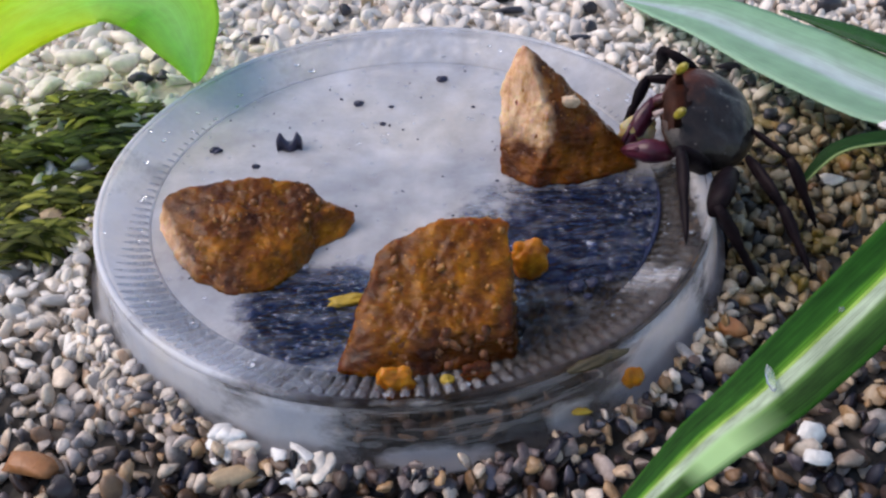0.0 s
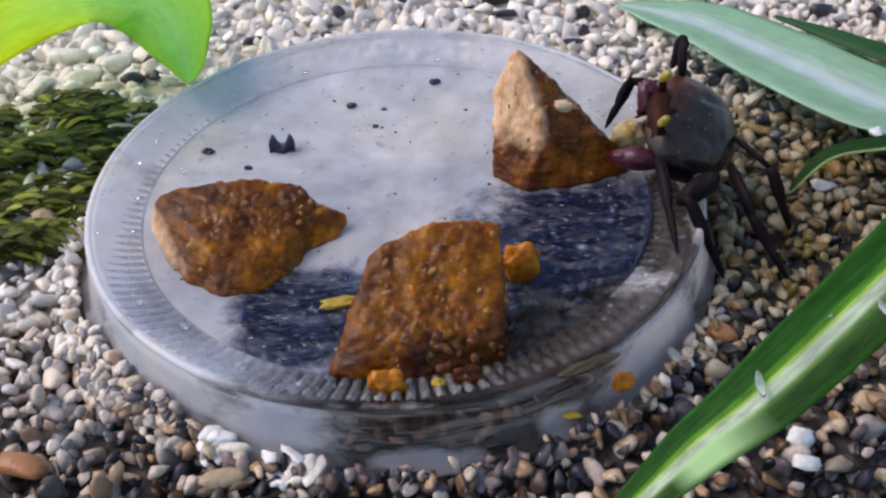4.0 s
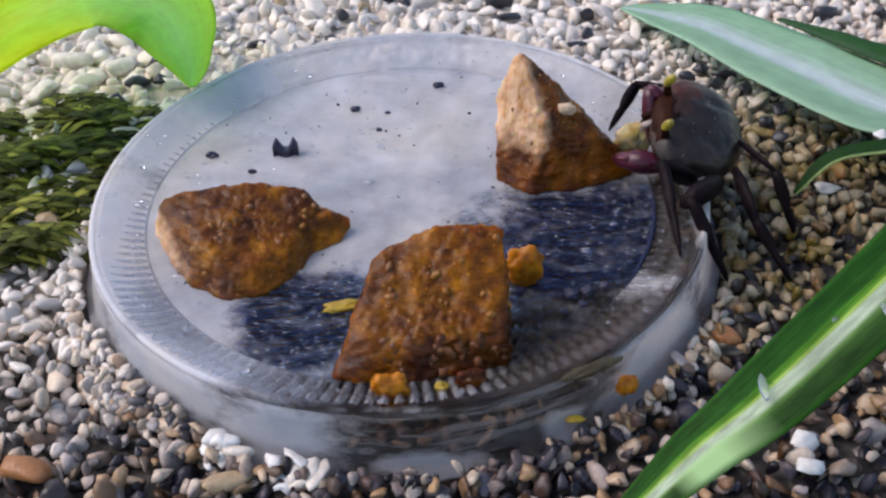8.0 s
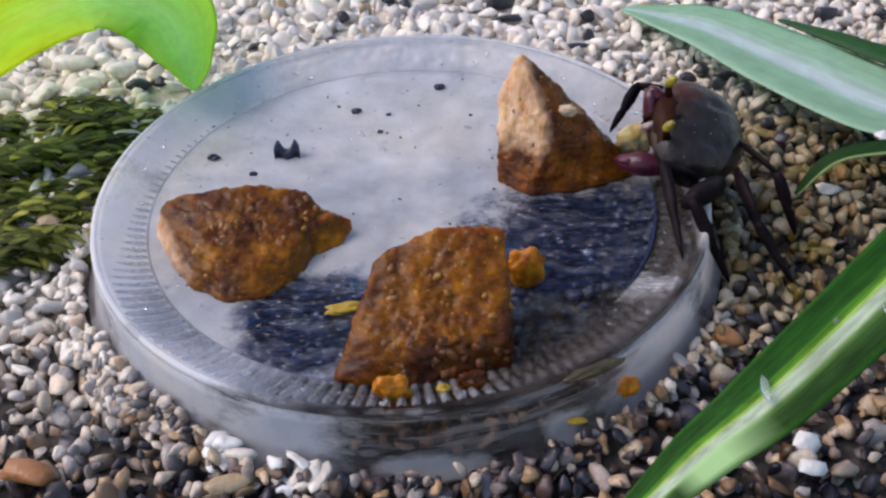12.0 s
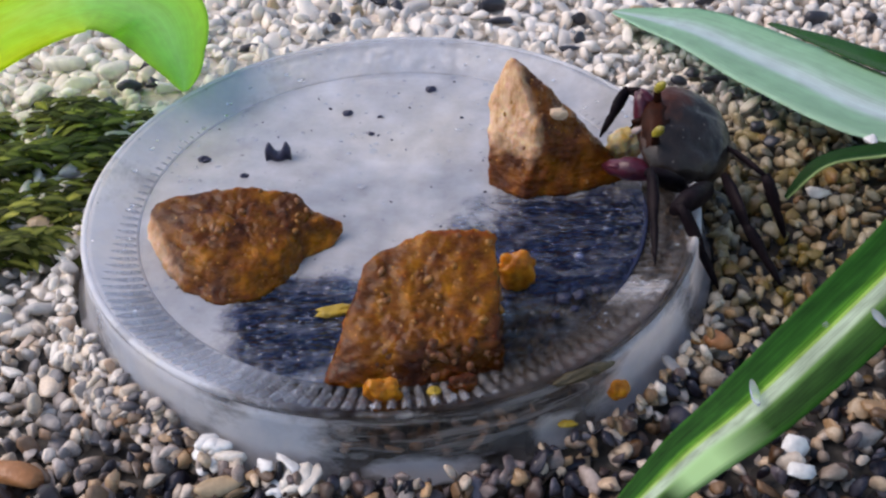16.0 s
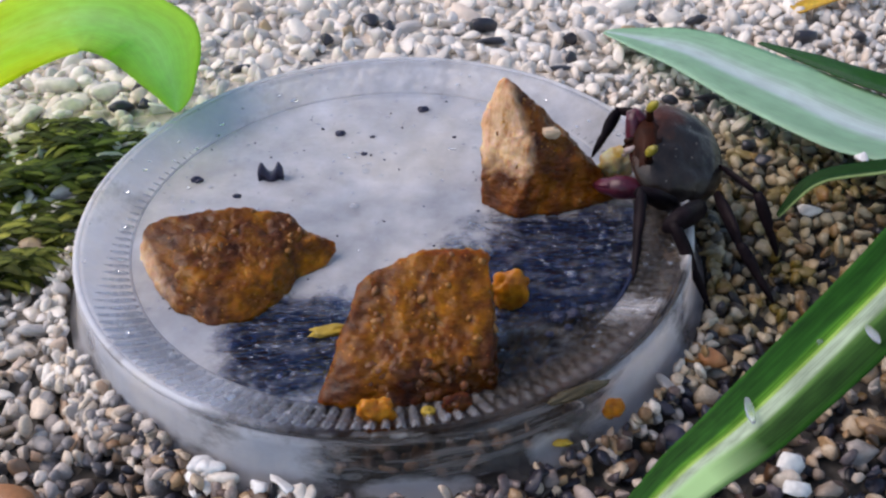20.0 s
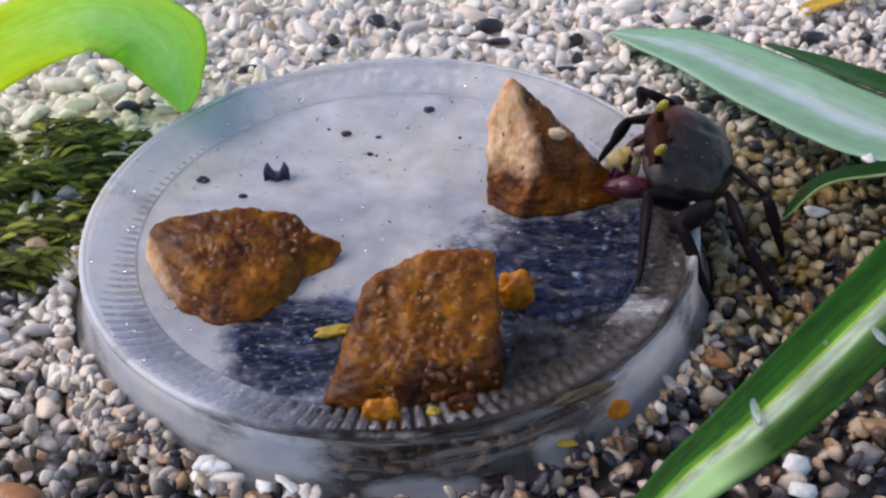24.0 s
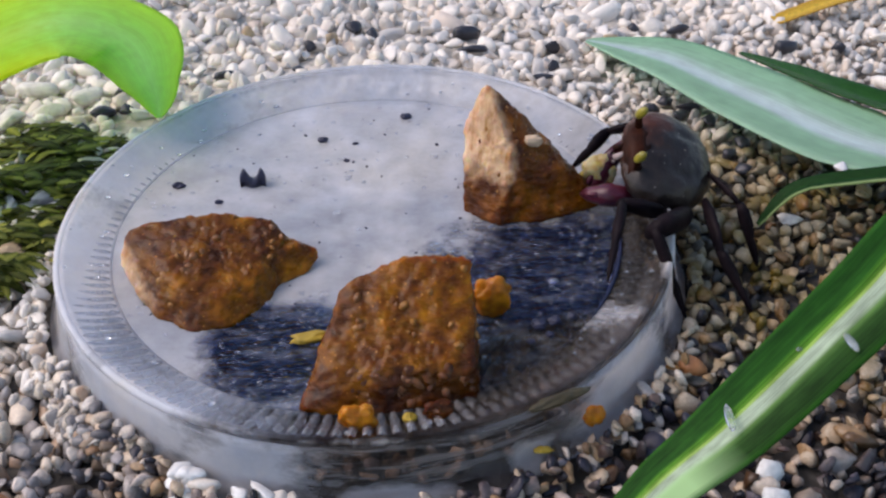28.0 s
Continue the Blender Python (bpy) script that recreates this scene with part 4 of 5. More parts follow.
def specks():
    """Tiny bits of dirt scattered over the dish floor."""
    rs = np.random.RandomState(9)
    v0, f0 = ico(1)
    verts, faces, base = [], [], 0
    for _ in range(70):
        a, r = rs.uniform(0, 6.283), R_FLOOR * 0.97 * math.sqrt(rs.uniform())
        s = rs.uniform(0.1, 0.28) * (1 if rs.uniform() > 0.1 else 1.9)
        v = v0 * np.array((s * rs.uniform(1, 1.8), s, s * 0.6)) @ np.array(turn(rs, 0.1)).T + np.array((r * math.cos(a), r * math.sin(a), Z_FLOOR + 0.1))
        verts.append(v * MM)
        faces.append(f0 + base)
        base += len(v)
    ob = new("dirt_specks", mesh_of("dirt_specks", np.concatenate(verts), np.concatenate(faces).tolist(), M_CRUMB))
    tagged(ob, "tiny dark specks of dirt on the wet dish floor", "dirt", kind="stuff")


specks()


def drop_material():
    m, n, l, b = shader("water_drop")
    put(b, Base_Color=(0.95, 0.97, 1.0, 1), Roughness=0.22, IOR=1.33, Transmission_Weight=0.9)
    g = tex(n, l, "noise", 900, coords(n), 2)
    l.new(bump(n, l, g, 0.1, 0.0002), b.inputs["Normal"])
    return m


M_DROP = drop_material()


def drops():
    """Small beads of water on the dish floor and wall."""
    rs = np.random.RandomState(77)
    v0, f0 = ico(2)
    verts, faces, base = [], [], 0
    for k in range(290):
        a, r, z = rs.uniform(0, 6.283), R_FLOOR * 0.98 * math.sqrt(rs.uniform()), Z_FLOOR + 0.1
        if k > 210:                                      # on the sloping wall
            f = rs.uniform(0.05, 0.95)
            r, z = R_FLOOR + 7.2 * f, Z_FLOOR + 0.15 + 3.2 * f
        s = rs.uniform(0.15, 0.45) * (1 if rs.uniform() > 0.12 else 1.7)
        v = v0 * np.array((s * rs.uniform(1, 1.3), s, s * 0.55)) + np.array((r * math.cos(a), r * math.sin(a), z))
        verts.append(v * MM)
        faces.append(f0 + base)
        base += len(v)
    ob = new("water_drops", mesh_of("water_drops", np.concatenate(verts), np.concatenate(faces).tolist(), M_DROP))
    tagged(ob, "small clear beads of water on the dish floor and wall", "water drops", kind="stuff")


drops()
for at, size, spin in (((42.9, -59.6, 22.4), (0.55, 2.1, 0.4), -4), ((58.5, -53.0, 27.2), (0.5, 1.6, 0.4), 10), ((53.0, -51.8, 25.2), (0.5, 0.4, 0.3), 40)):
    morsel("water_drop", at, size, M_DROP, "long clear water drop running down a leaf", 50 + spin, "water drop", spin, 0.1)


# ---- the crab ----
B_F = Vector((-0.90, -0.02, 0.40)).normalized()
B_S = Vector((0.10, 0.88, 0.46))
B_S = (B_S - B_F * B_S.dot(B_F)).normalized()
B_U = B_S.cross(B_F)
BODY_AT = Vector((49.6, 5.0, 14.2))                      # middle of the carapace, mm
BODY = Matrix.Translation(BODY_AT) @ Matrix((B_F, -B_S, B_U)).transposed().to_4x4()

# hip, then (seconds, knee, tip) in mm on the plan
REACH = {
 "L1": ((47.9, -3.0, 9.7), [(0, (43.8, -7.0, 17.5), (42.3, -21.5, 10.4)), (0.8, (43.7, -7.0, 17.6), (42.3, -21.5, 10.4)), (1.4, (41.7, -7.0, 16.6), (42.2, -21.5, 10.3)), (12, (41.6, -7.0, 16.6), (42.4, -21.5, 9.6)), (15, (41.6, -7.0, 16.4), (41.9, -21.5, 9.6)), (17, (41.0, -7.0, 15.8), (37.7, -21.5, 8.5)), (20, (40.4, -7.0, 16.2), (37.4, -21.5, 8.8)), (24, (40.4, -7.0, 15.8), (37.4, -21.5, 8.3)), (25.1, (40.1, -7.0, 15.6), (36.9, -21.5, 8.8)), (25.5, (39.2, -7.0, 13.9), (32.5, -21.5, 12.4)), (26, (38.9, -7.0, 13.5), (31.1, -21.5, 13.4)), (26.3, (39.1, -7.0, 13.9), (31.8, -21.5, 12.7)), (26.6, (39.7, -7.0, 15.4), (35.4, -21.5, 11.5)), (28, (39.9, -7.0, 15.6), (36.2, -21.5, 11.3))]),
 "L2": ((51.1, -4.0, 9.6), [(0, (48.4, -14.5, 13.1), (54.3, -19.0, 1.6)), (0.8, (48.0, -14.5, 13.1), (53.7, -19.0, 1.6)), (1.4, (44.6, -14.5, 15.2), (51.2, -19.0, 1.7)), (12, (44.5, -14.5, 15.5), (51.2, -19.0, 1.7)), (17, (44.3, -14.5, 15.0), (50.7, -19.0, 1.8)), (28, (44.1, -14.5, 15.3), (49.4, -19.0, 2.4))]),
 "L3": ((54.8, -2.0, 11.4), [(0, (59.7, -12.0, 8.9), (61.9, -18.0, 4.0)), (0.8, (59.2, -12.0, 8.7), (62.1, -18.0, 2.8)), (1.4, (56.2, -12.0, 8.6), (61.6, -18.0, 0.5)), (12, (56.0, -12.0, 8.5), (61.7, -18.0, 0.2)), (28, (56.2, -12.0, 8.4), (60.6, -18.0, 1.2))]),
 "L4": ((56.2, 3.0, 13.5), [(0, (62.6, -4.0, 12.4), (65.6, -7.0, 5.3)), (1.4, (60.9, -4.0, 11.9), (65.3, -7.0, 0.5)), (28, (60.9, -4.0, 11.9), (65.0, -7.0, 0.5))]),
 "R1": ((46.5, 11.0, 18.3), [(0, (42.3, 13.0, 18.5), (37.4, 9.0, 11.0)), (0.8, (42.0, 13.0, 19.0), (37.4, 9.0, 11.0)), (1.4, (40.9, 13.0, 19.1), (35.9, 9.0, 12.6)), (12, (40.9, 13.0, 19.1), (35.8, 9.0, 12.6)), (21.5, (40.6, 13.0, 18.5), (35.9, 9.0, 12.6)), (24, (40.3, 13.0, 16.6), (36.1, 9.0, 11.7)), (28, (40.5, 13.0, 15.7), (36.0, 9.0, 12.2))]),
 "R2": ((49.0, 12.0, 19.2), [(0, (44.0, 13.0, 24.3), (44.7, 19.0, 15.6)), (1, (44.2, 13.0, 24.3), (45.0, 19.0, 15.6)), (3.3, (45.1, 13.0, 25.1), (45.3, 19.0, 16.3)), (4.4, (50.4, 13.0, 21.6), (53.2, 19.0, 13.2)), (5.5, (54.0, 13.0, 14.4), (58.9, 19.0, 7.0)), (21.5, (54.0, 13.0, 14.4), (58.9, 19.0, 7.0)), (22.5, (50.4, 13.0, 21.6), (53.2, 19.0, 13.2)), (23.5, (43.6, 13.0, 22.4), (44.4, 19.0, 15.2)), (26, (43.7, 13.0, 22.2), (44.5, 19.0, 14.7)), (26.4, (50.4, 13.0, 21.0), (53.2, 19.0, 12.6)), (26.8, (54.0, 13.0, 14.4), (58.9, 19.0, 7.0)), (28, (54.0, 13.0, 14.4), (58.9, 19.0, 7.0))]),
 "CR": ((45.5, 8.0, 17.5), [(0, (43.9, 9.0, 16.6), (38.1, 6.0, 11.1)), (0.9, (43.9, 9.0, 16.6), (38.1, 6.0, 11.1)), (1.5, (42.1, 9.0, 20.5), (42.8, 6.0, 11.3)), (21, (42.2, 9.0, 20.3), (42.6, 6.0, 11.5)), (21.5, (42.0, 9.0, 19.8), (41.5, 6.0, 11.3)), (23.5, (43.6, 9.0, 15.3), (38.2, 6.0, 10.4)), (28, (43.8, 9.0, 15.1), (38.5, 6.0, 9.9))]),
 "CL": ((45.4, 2.0, 11.6), [(0, (42.9, 0.0, 12.2), (35.3, 1.5, 12.5)), (6, (42.8, 0.0, 11.7), (35.0, 1.5, 12.0)), (9, (42.8, 0.0, 11.5), (35.4, 1.5, 12.5)), (16, (42.7, 0.0, 11.3), (35.2, 1.5, 11.8)), (24, (41.4, 0.0, 11.2), (35.1, 1.5, 11.4)), (28, (41.6, 0.0, 10.7), (35.6, 1.5, 11.4))]),
}


def body_at(t):
    """The pose of the crab's body at t: it shuffles and settles by a millimetre or two."""
    keys = [(0, 1.2, 0.0, 0.6, 0), (0.8, 1.1, 0.0, 0.5, 0), (1.4, 0.1, 0.0, 0.0, 1), (3.3, -0.4, 0, 0.3, 1), (5.5, 0, 0, 0, 0), (12, 0, 0, 0, 0), (15, -0.2, 0, -0.1, 0),
            (17, -0.4, 0, -0.3, 1), (20, -0.3, 0, -0.3, 1), (21.5, 0.0, 0, -0.2, 1), (23.5, 0.4, 0, -0.1, 0), (25, 0.6, 0, -0.2, 0), (26.4, 0.5, 0, -0.1, 1), (28, 0.9, 0.0, 0.0, 1)]
    ts = [k[0] for k in keys]
    x, y, z, a = (float(np.interp(t, ts, [k[i] for k in keys])) for i in (1, 2, 3, 4))
    return Matrix.Translation((x, y, z)) @ BODY @ pose(0, 0, 0, 0, -1.5 * a, 1.0 * a)


BODY_TIMES = [0, 0.8, 1.4, 3.3, 5.5, 8, 12, 15, 17, 20, 21.5, 23.5, 25, 26.4, 28]


def aim(direction, up):
    x = Vector(direction).normalized()
    y = Vector(up).cross(x).normalized()
    z = x.cross(y)
    return Matrix((x, y, z)).transposed().to_4x4()


def mm_pose(m):
    m = m.copy()
    m.translation = m.translation * MM
    return m


crab = tagged(empty("crab"), "small dark grey-brown crab with purple claws and yellow eyes, feeding", "crab")
LIMB_PARTS = {}


def carapace():
    v, f = ico(5)
    out = []
    for x, y, z in v:
        k = (abs(x) ** 2.5 + abs(y) ** 2.5 + abs(z) ** 2.1)
        s = k ** (-1 / 2.4)
        x, y, z = x * s, y * s, z * s
        wide = 8.9 + 0.6 * x - 1.3 * max(0, -x) ** 2
        px, py = x * 8.4, y * wide
        pz = z * (4.3 if z > 0 else 4.0)
        if z > 0:
            groove = math.exp(-(abs(y) - 0.42) ** 2 / 0.012) * math.exp(-(x + 0.1) ** 2 / 0.25)
            mid = math.exp(-y * y / 0.01) * math.exp(-(x - 0.55) ** 2 / 0.12)
            pz -= 0.35 * groove + 0.5 * mid
            pz -= 1.2 * max(0, x - 0.35) ** 1.5
        q = Vector((px, py, pz))
        q += Vector((x, y, z)) * (0.16 * noise.fractal(q * 0.6, 1.0, 2.0, 3) + 0.10 * noise.noise(q * 0.33))
        out.append(q * MM)
    bm = bmesh.new()
    bv = [bm.verts.new(q) for q in out]
    for t in f:
        bm.faces.new([bv[i] for i in t])
    return bm


def build_crab():
    part("carapace", carapace(), M_SHELL, crab, "domed dark grey-brown shell with pale flecks")
    # brown face plate under the brow, and mouth parts
    bm = bmesh.new()
    bmesh.ops.create_icosphere(bm, subdivisions=3, radius=1.0)
    for v in bm.verts:
        v.co = (Vector((6.2 + v.co.x * 2.4, v.co.y * 5.6, 0.5 + v.co.z * 2.7)) + v.co * 0.7 * noise.fractal(v.co * 3.1, 1.0, 2.0, 3)) * MM
    part("face", bm, M_FACE, crab, "rust-brown face")
    for s in (-1, 1):
        part("mouthpart", tube([(8.3, s * 0.8, 0.2), (8.9, s * 0.9, -1.4), (8.4, s * 0.8, -3.0)], [0.5, 0.7, 0.4]), M_TIP if s > 0 else M_FACE, crab, "pale pinkish mouthpart" if s > 0 else "")
    for s in (-1, 1):
        stalk = part("eye_stalk", tube([(6.6, s * 3.9, 1.8), (7.8, s * 4.1, 3.6), (8.4, s * 4.2, 4.8)], [0.75, 0.6, 0.55]), M_FACE, crab)
        bm = bmesh.new()
        bmesh.ops.create_icosphere(bm, subdivisions=3, radius=0.9 * MM)
        bmesh.ops.scale(bm, vec=(0.85, 0.85, 1.7), verts=bm.verts)
        bmesh.ops.translate(bm, vec=(8.5 * MM, s * 4.2 * MM, 5.5 * MM), verts=bm.verts)
        part("eyeball", bm, M_EYE, stalk, "bright yellow eye")
    at0 = body_at(8.0).inverted()
    for key, (hip, rows) in REACH.items():
        knee, tip = Vector(np.array([np.interp(8.0, [r[0] for r in rows], [r[1][i] for r in rows]) for i in range(3)])), None
        tip = Vector(np.array([np.interp(8.0, [r[0] for r in rows], [r[2][i] for r in rows]) for i in range(3)]))
        l1, l2 = (knee - Vector(hip)).length, (tip - knee).length
        if key == "R2":
            l1, l2 = 7.0, 9.0
        claw = key[0] == "C"
        if claw:
            arm = part("claw", tube([(0, 0, 0), (l1 * 0.45, 0, 0.15), (l1 * 0.9, 0, 0), (l1 + 0.5, 0, -0.1)], [1.0, 1.6, 1.6, 1.1]), M_CLAW, crab, "dark purple claw arm")
            big = 1.38 if key == "CL" else 1.0
            bm = tube([(-0.4, 0, 0), (l2 * 0.12, 0, 0.1), (l2 * 0.32, 0, 0.1), (l2 * 0.52, 0, 0), (l2 * 0.62, 0, -0.35), (l2 * 0.85, 0, -0.55), (l2, 0, -0.2)],
                      [1.3 * big, 1.6 * big, 1.85 * big, 1.8 * big, 1.45 * big, 1.1 * big, 0.35], 14, 0.8)
            palm = part("palm", bm, M_CLAW, arm, "swollen purple-red pincer palm")
            up = tube([(l2 * 0.48, 0, 0.9), (l2 * 0.65, 0, 1.15), (l2 * 0.85, 0, 0.75), (l2 * 1.0, 0, 0.05)], [0.75, 0.75, 0.5, 0.15], 10, 0.8)
            # the movable finger is one piece with its palm while it grips
            me = bpy.data.meshes.new("finger")
            up.to_mesh(me)
            up.free()
            both = bmesh.new()
            both.from_mesh(palm.data)
            both.from_mesh(me)
            both.to_mesh(palm.data)
            both.free()
            for p in palm.data.polygons:
                p.use_smooth = True
            LIMB_PARTS[key] = (arm, palm, l1, l2)
        else:
            fat = {"L1": 1.65, "L2": 2.5, "L3": 1.15, "L4": 0.6, "R1": 1.0, "R2": 1.0}[key]
            leg = part("leg", tube([(0, 0, 0), (l1 * 0.3, 0, 0.25), (l1 * 0.7, 0, 0.25), (l1 + 0.3, 0, 0)], [0.7 * fat, 1.25 * fat, 1.2 * fat, 0.8 * fat], 12, 0.6), M_LEG, crab)
            bm = tube([(-0.3, 0, 0), (l2 * 0.10, 0, 0.2), (l2 * 0.30, 0, 0.2), (l2 * 0.47, 0, 0.05), (l2 * 0.53, 0, 0.0), (l2 * 0.62, 0, 0.1), (l2 * 0.85, 0, 0.05), (l2, 0, 0)],
                      [0.8, 1.2, 1.3, 1.0, 0.8, 0.9, 0.6, 0.15], 10, 0.7)
            shank = part("shank", bm, M_LEG, leg)
            LIMB_PARTS[key] = (leg, shank, l1, l2)
    # short dark belly under the shell
    bm = bmesh.new()
    bmesh.ops.create_icosphere(bm, subdivisions=3, radius=1.0)
    for v in bm.verts:
        v.co = Vector((-1.0 + v.co.x * 6.8, v.co.y * 6.4, -3.0 + v.co.z * 2.6)) * MM
    part("belly", bm, M_LEG, crab)


build_crab()


def key_limbs():
    for key, (hip, rows) in REACH.items():
        upper, lower, l1, l2 = LIMB_PARTS[key]
        ts = [r[0] for r in rows]
        times = sorted(set(ts) | set(BODY_TIMES))
        hip_local = body_at(8.0).inverted() @ Vector(hip)
        up_rows, low_rows = [], []
        for t in times:
            inv = body_at(t).inverted()
            knee = inv @ Vector([float(np.interp(t, ts, [r[1][i] for r in rows])) for i in range(3)])
            tip = inv @ Vector([float(np.interp(t, ts, [r[2][i] for r in rows])) for i in range(3)])
            m = Matrix.Translation(hip_local) @ aim(knee - hip_local, (0.2, 0.1, 1))
            k = m.inverted() @ tip - Vector((l1, 0, 0))
            low = Matrix.Translation((l1, 0, 0)) @ aim(k, (0.6, 0.1, 1))
            up_rows.append((t, mm_pose(m)))
            low_rows.append((t, mm_pose(low)))
        walk(upper, up_rows)
        walk(lower, low_rows)


# ---- plants ----
def bez(points, t):
    """A smooth curve through the points, t from 0 to 1."""
    n = len(points) - 1
    x = min(max(t * n, 0), n - 1e-6)
    i, f = int(x), x - int(x)
    p = [Vector(points[min(max(i + d, 0), n)]) for d in (-1, 0, 1, 2)]
    return 0.5 * ((2 * p[1]) + (p[2] - p[0]) * f + (2 * p[0] - 5 * p[1] + 4 * p[2] - p[3]) * f * f + (3 * p[1] - p[0] - 3 * p[2] + p[3]) * f ** 3)


def blade(spine, widths, material, name="leaf", parent=None, label="", up=(0, 0, 1), fold=0.18, steps=70, across=14, thick=0.28, seed=0, ripple=0.3):
    """A leaf blade along a spine (mm) with its half-widths, slightly folded along the middle, with real thickness."""
    bm = bmesh.new()
    uvl = bm.loops.layers.uv.new("UVMap")
    grid = []
    uv = {}
    ws = list(widths)
    for side in (0, 1):
        rows = []
        for i in range(steps + 1):
            t = i / steps
            p = bez(spine, t)
            d = (bez(spine, min(1, t + 0.01)) - bez(spine, max(0, t - 0.01))).normalized()
            s = d.cross(Vector(up)).normalized()
            nrm = s.cross(d).normalized()
            w = float(np.interp(t, np.linspace(0, 1, len(ws)), ws))
            row = []
            for j in range(across + 1):
                u = 2 * j / across - 1
                q = p + s * u * w + nrm * (abs(u) * w * fold + ripple * noise.noise(Vector((t * 6, u * 1.5, seed * 9.0 + 1))) * w * 0.15)
                q = q - nrm * (thick * side)
                vert = bm.verts.new(q * MM)
                uv[vert] = (j / across, t)
                row.append(vert)
            rows.append(row)
        grid.append(rows)
    a, b = grid

    def quad(*vs):
        f = bm.faces.new(vs)
        for lp in f.loops:
            lp[uvl].uv = uv[lp.vert]
    for i in range(steps):
        for j in range(across):
            quad(a[i][j], a[i][j + 1], a[i + 1][j + 1], a[i + 1][j])
            quad(b[i][j], b[i + 1][j], b[i + 1][j + 1], b[i][j + 1])
        quad(a[i][0], a[i + 1][0], b[i + 1][0], b[i][0])
        quad(a[i][-1], b[i][-1], b[i + 1][-1], a[i + 1][-1])
    for j in range(across):
        quad(a[0][j], b[0][j], b[0][j + 1], a[0][j + 1])
        quad(a[-1][j], a[-1][j + 1], b[-1][j + 1], b[-1][j])
    bmesh.ops.recalc_face_normals(bm, faces=bm.faces)
    return part(name, bm, material, parent, label)


def build_spider_plant():
    plant = tagged(empty("spider_plant"), "spider plant with long green and white striped leaves over the gravel", "plant")
    root = (132, 8, -1)
    blade([(20.5, -74.5, 10), (25.0, -70.6, 12), (34.6, -64.5, 17), (44.0, -59.6, 21.5), (62.0, -47.0, 28), (79.4, -32.8, 32), (108, -12, 26), root],
          [0.3, 1.9, 3.7, 4.8, 5.6, 5.7, 4.5, 2.5], M_BLADE, parent=plant, label="glossy dark green leaf with a white middle stripe", fold=0.03, seed=1)
    blade([(48.6, 71.6, 3), (56, 65, 4), (64.5, 56.4, 5), (75.4, 37.2, 7), (87.0, 17.5, 9), (104, 6, 9), root],
          [0.5, 5.4, 8.8, 10.9, 11.2, 7, 2.5], M_PALE, parent=plant, label="pale green translucent leaf with a white stripe", fold=0.12, seed=2)
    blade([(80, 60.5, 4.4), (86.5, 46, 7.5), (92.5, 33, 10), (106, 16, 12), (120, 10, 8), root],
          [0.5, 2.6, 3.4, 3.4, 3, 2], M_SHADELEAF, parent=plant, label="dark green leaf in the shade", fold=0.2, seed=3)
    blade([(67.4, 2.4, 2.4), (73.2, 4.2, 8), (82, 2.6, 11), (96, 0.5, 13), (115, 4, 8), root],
          [0.4, 1.7, 2.1, 2.2, 2.2, 2], M_SHADED_NARROW, parent=plant, label="narrow arching green leaf, darkened for shade, with a pale edge", fold=0.25, seed=4)
    return plant


build_spider_plant()


def build_lime_plant():
    plant = tagged(empty("houseplant"), "bright lime-green broad-leaved plant arching over the moss", "plant")
    blade([(-82.5, 16, 18), (-75.5, 27, 24), (-58.4, 41, 27), (-44.5, 40.5, 24), (-38.6, 31.5, 18.5), (-37.2, 26, 15)],
          [7.0, 12.0, 15.0, 11.0, 5.0, 0.4], M_LIME, parent=plant, label="sunlit translucent lime leaf", fold=0.02, across=20, seed=5)
    part("leaf_stalk", tube([(-108, -6, -1.5), (-98, 0, 8), (-89, 8, 15), (-80, 20, 20)], [1.3, 1.2, 1.1, 0.8]), M_LIME, plant)
    return plant


build_lime_plant()
dry = blade([(93.5, 78.4, 2.4), (100, 80.5, 3.5), (110, 84, 4.5), (124, 89, 3.5)], [2.0, 2.3, 2.4, 1.0], M_DRY, "dry_leaf", None, "", seed=6)
tagged(dry, "dry yellow leaf strip lying on the gravel", "leaf")


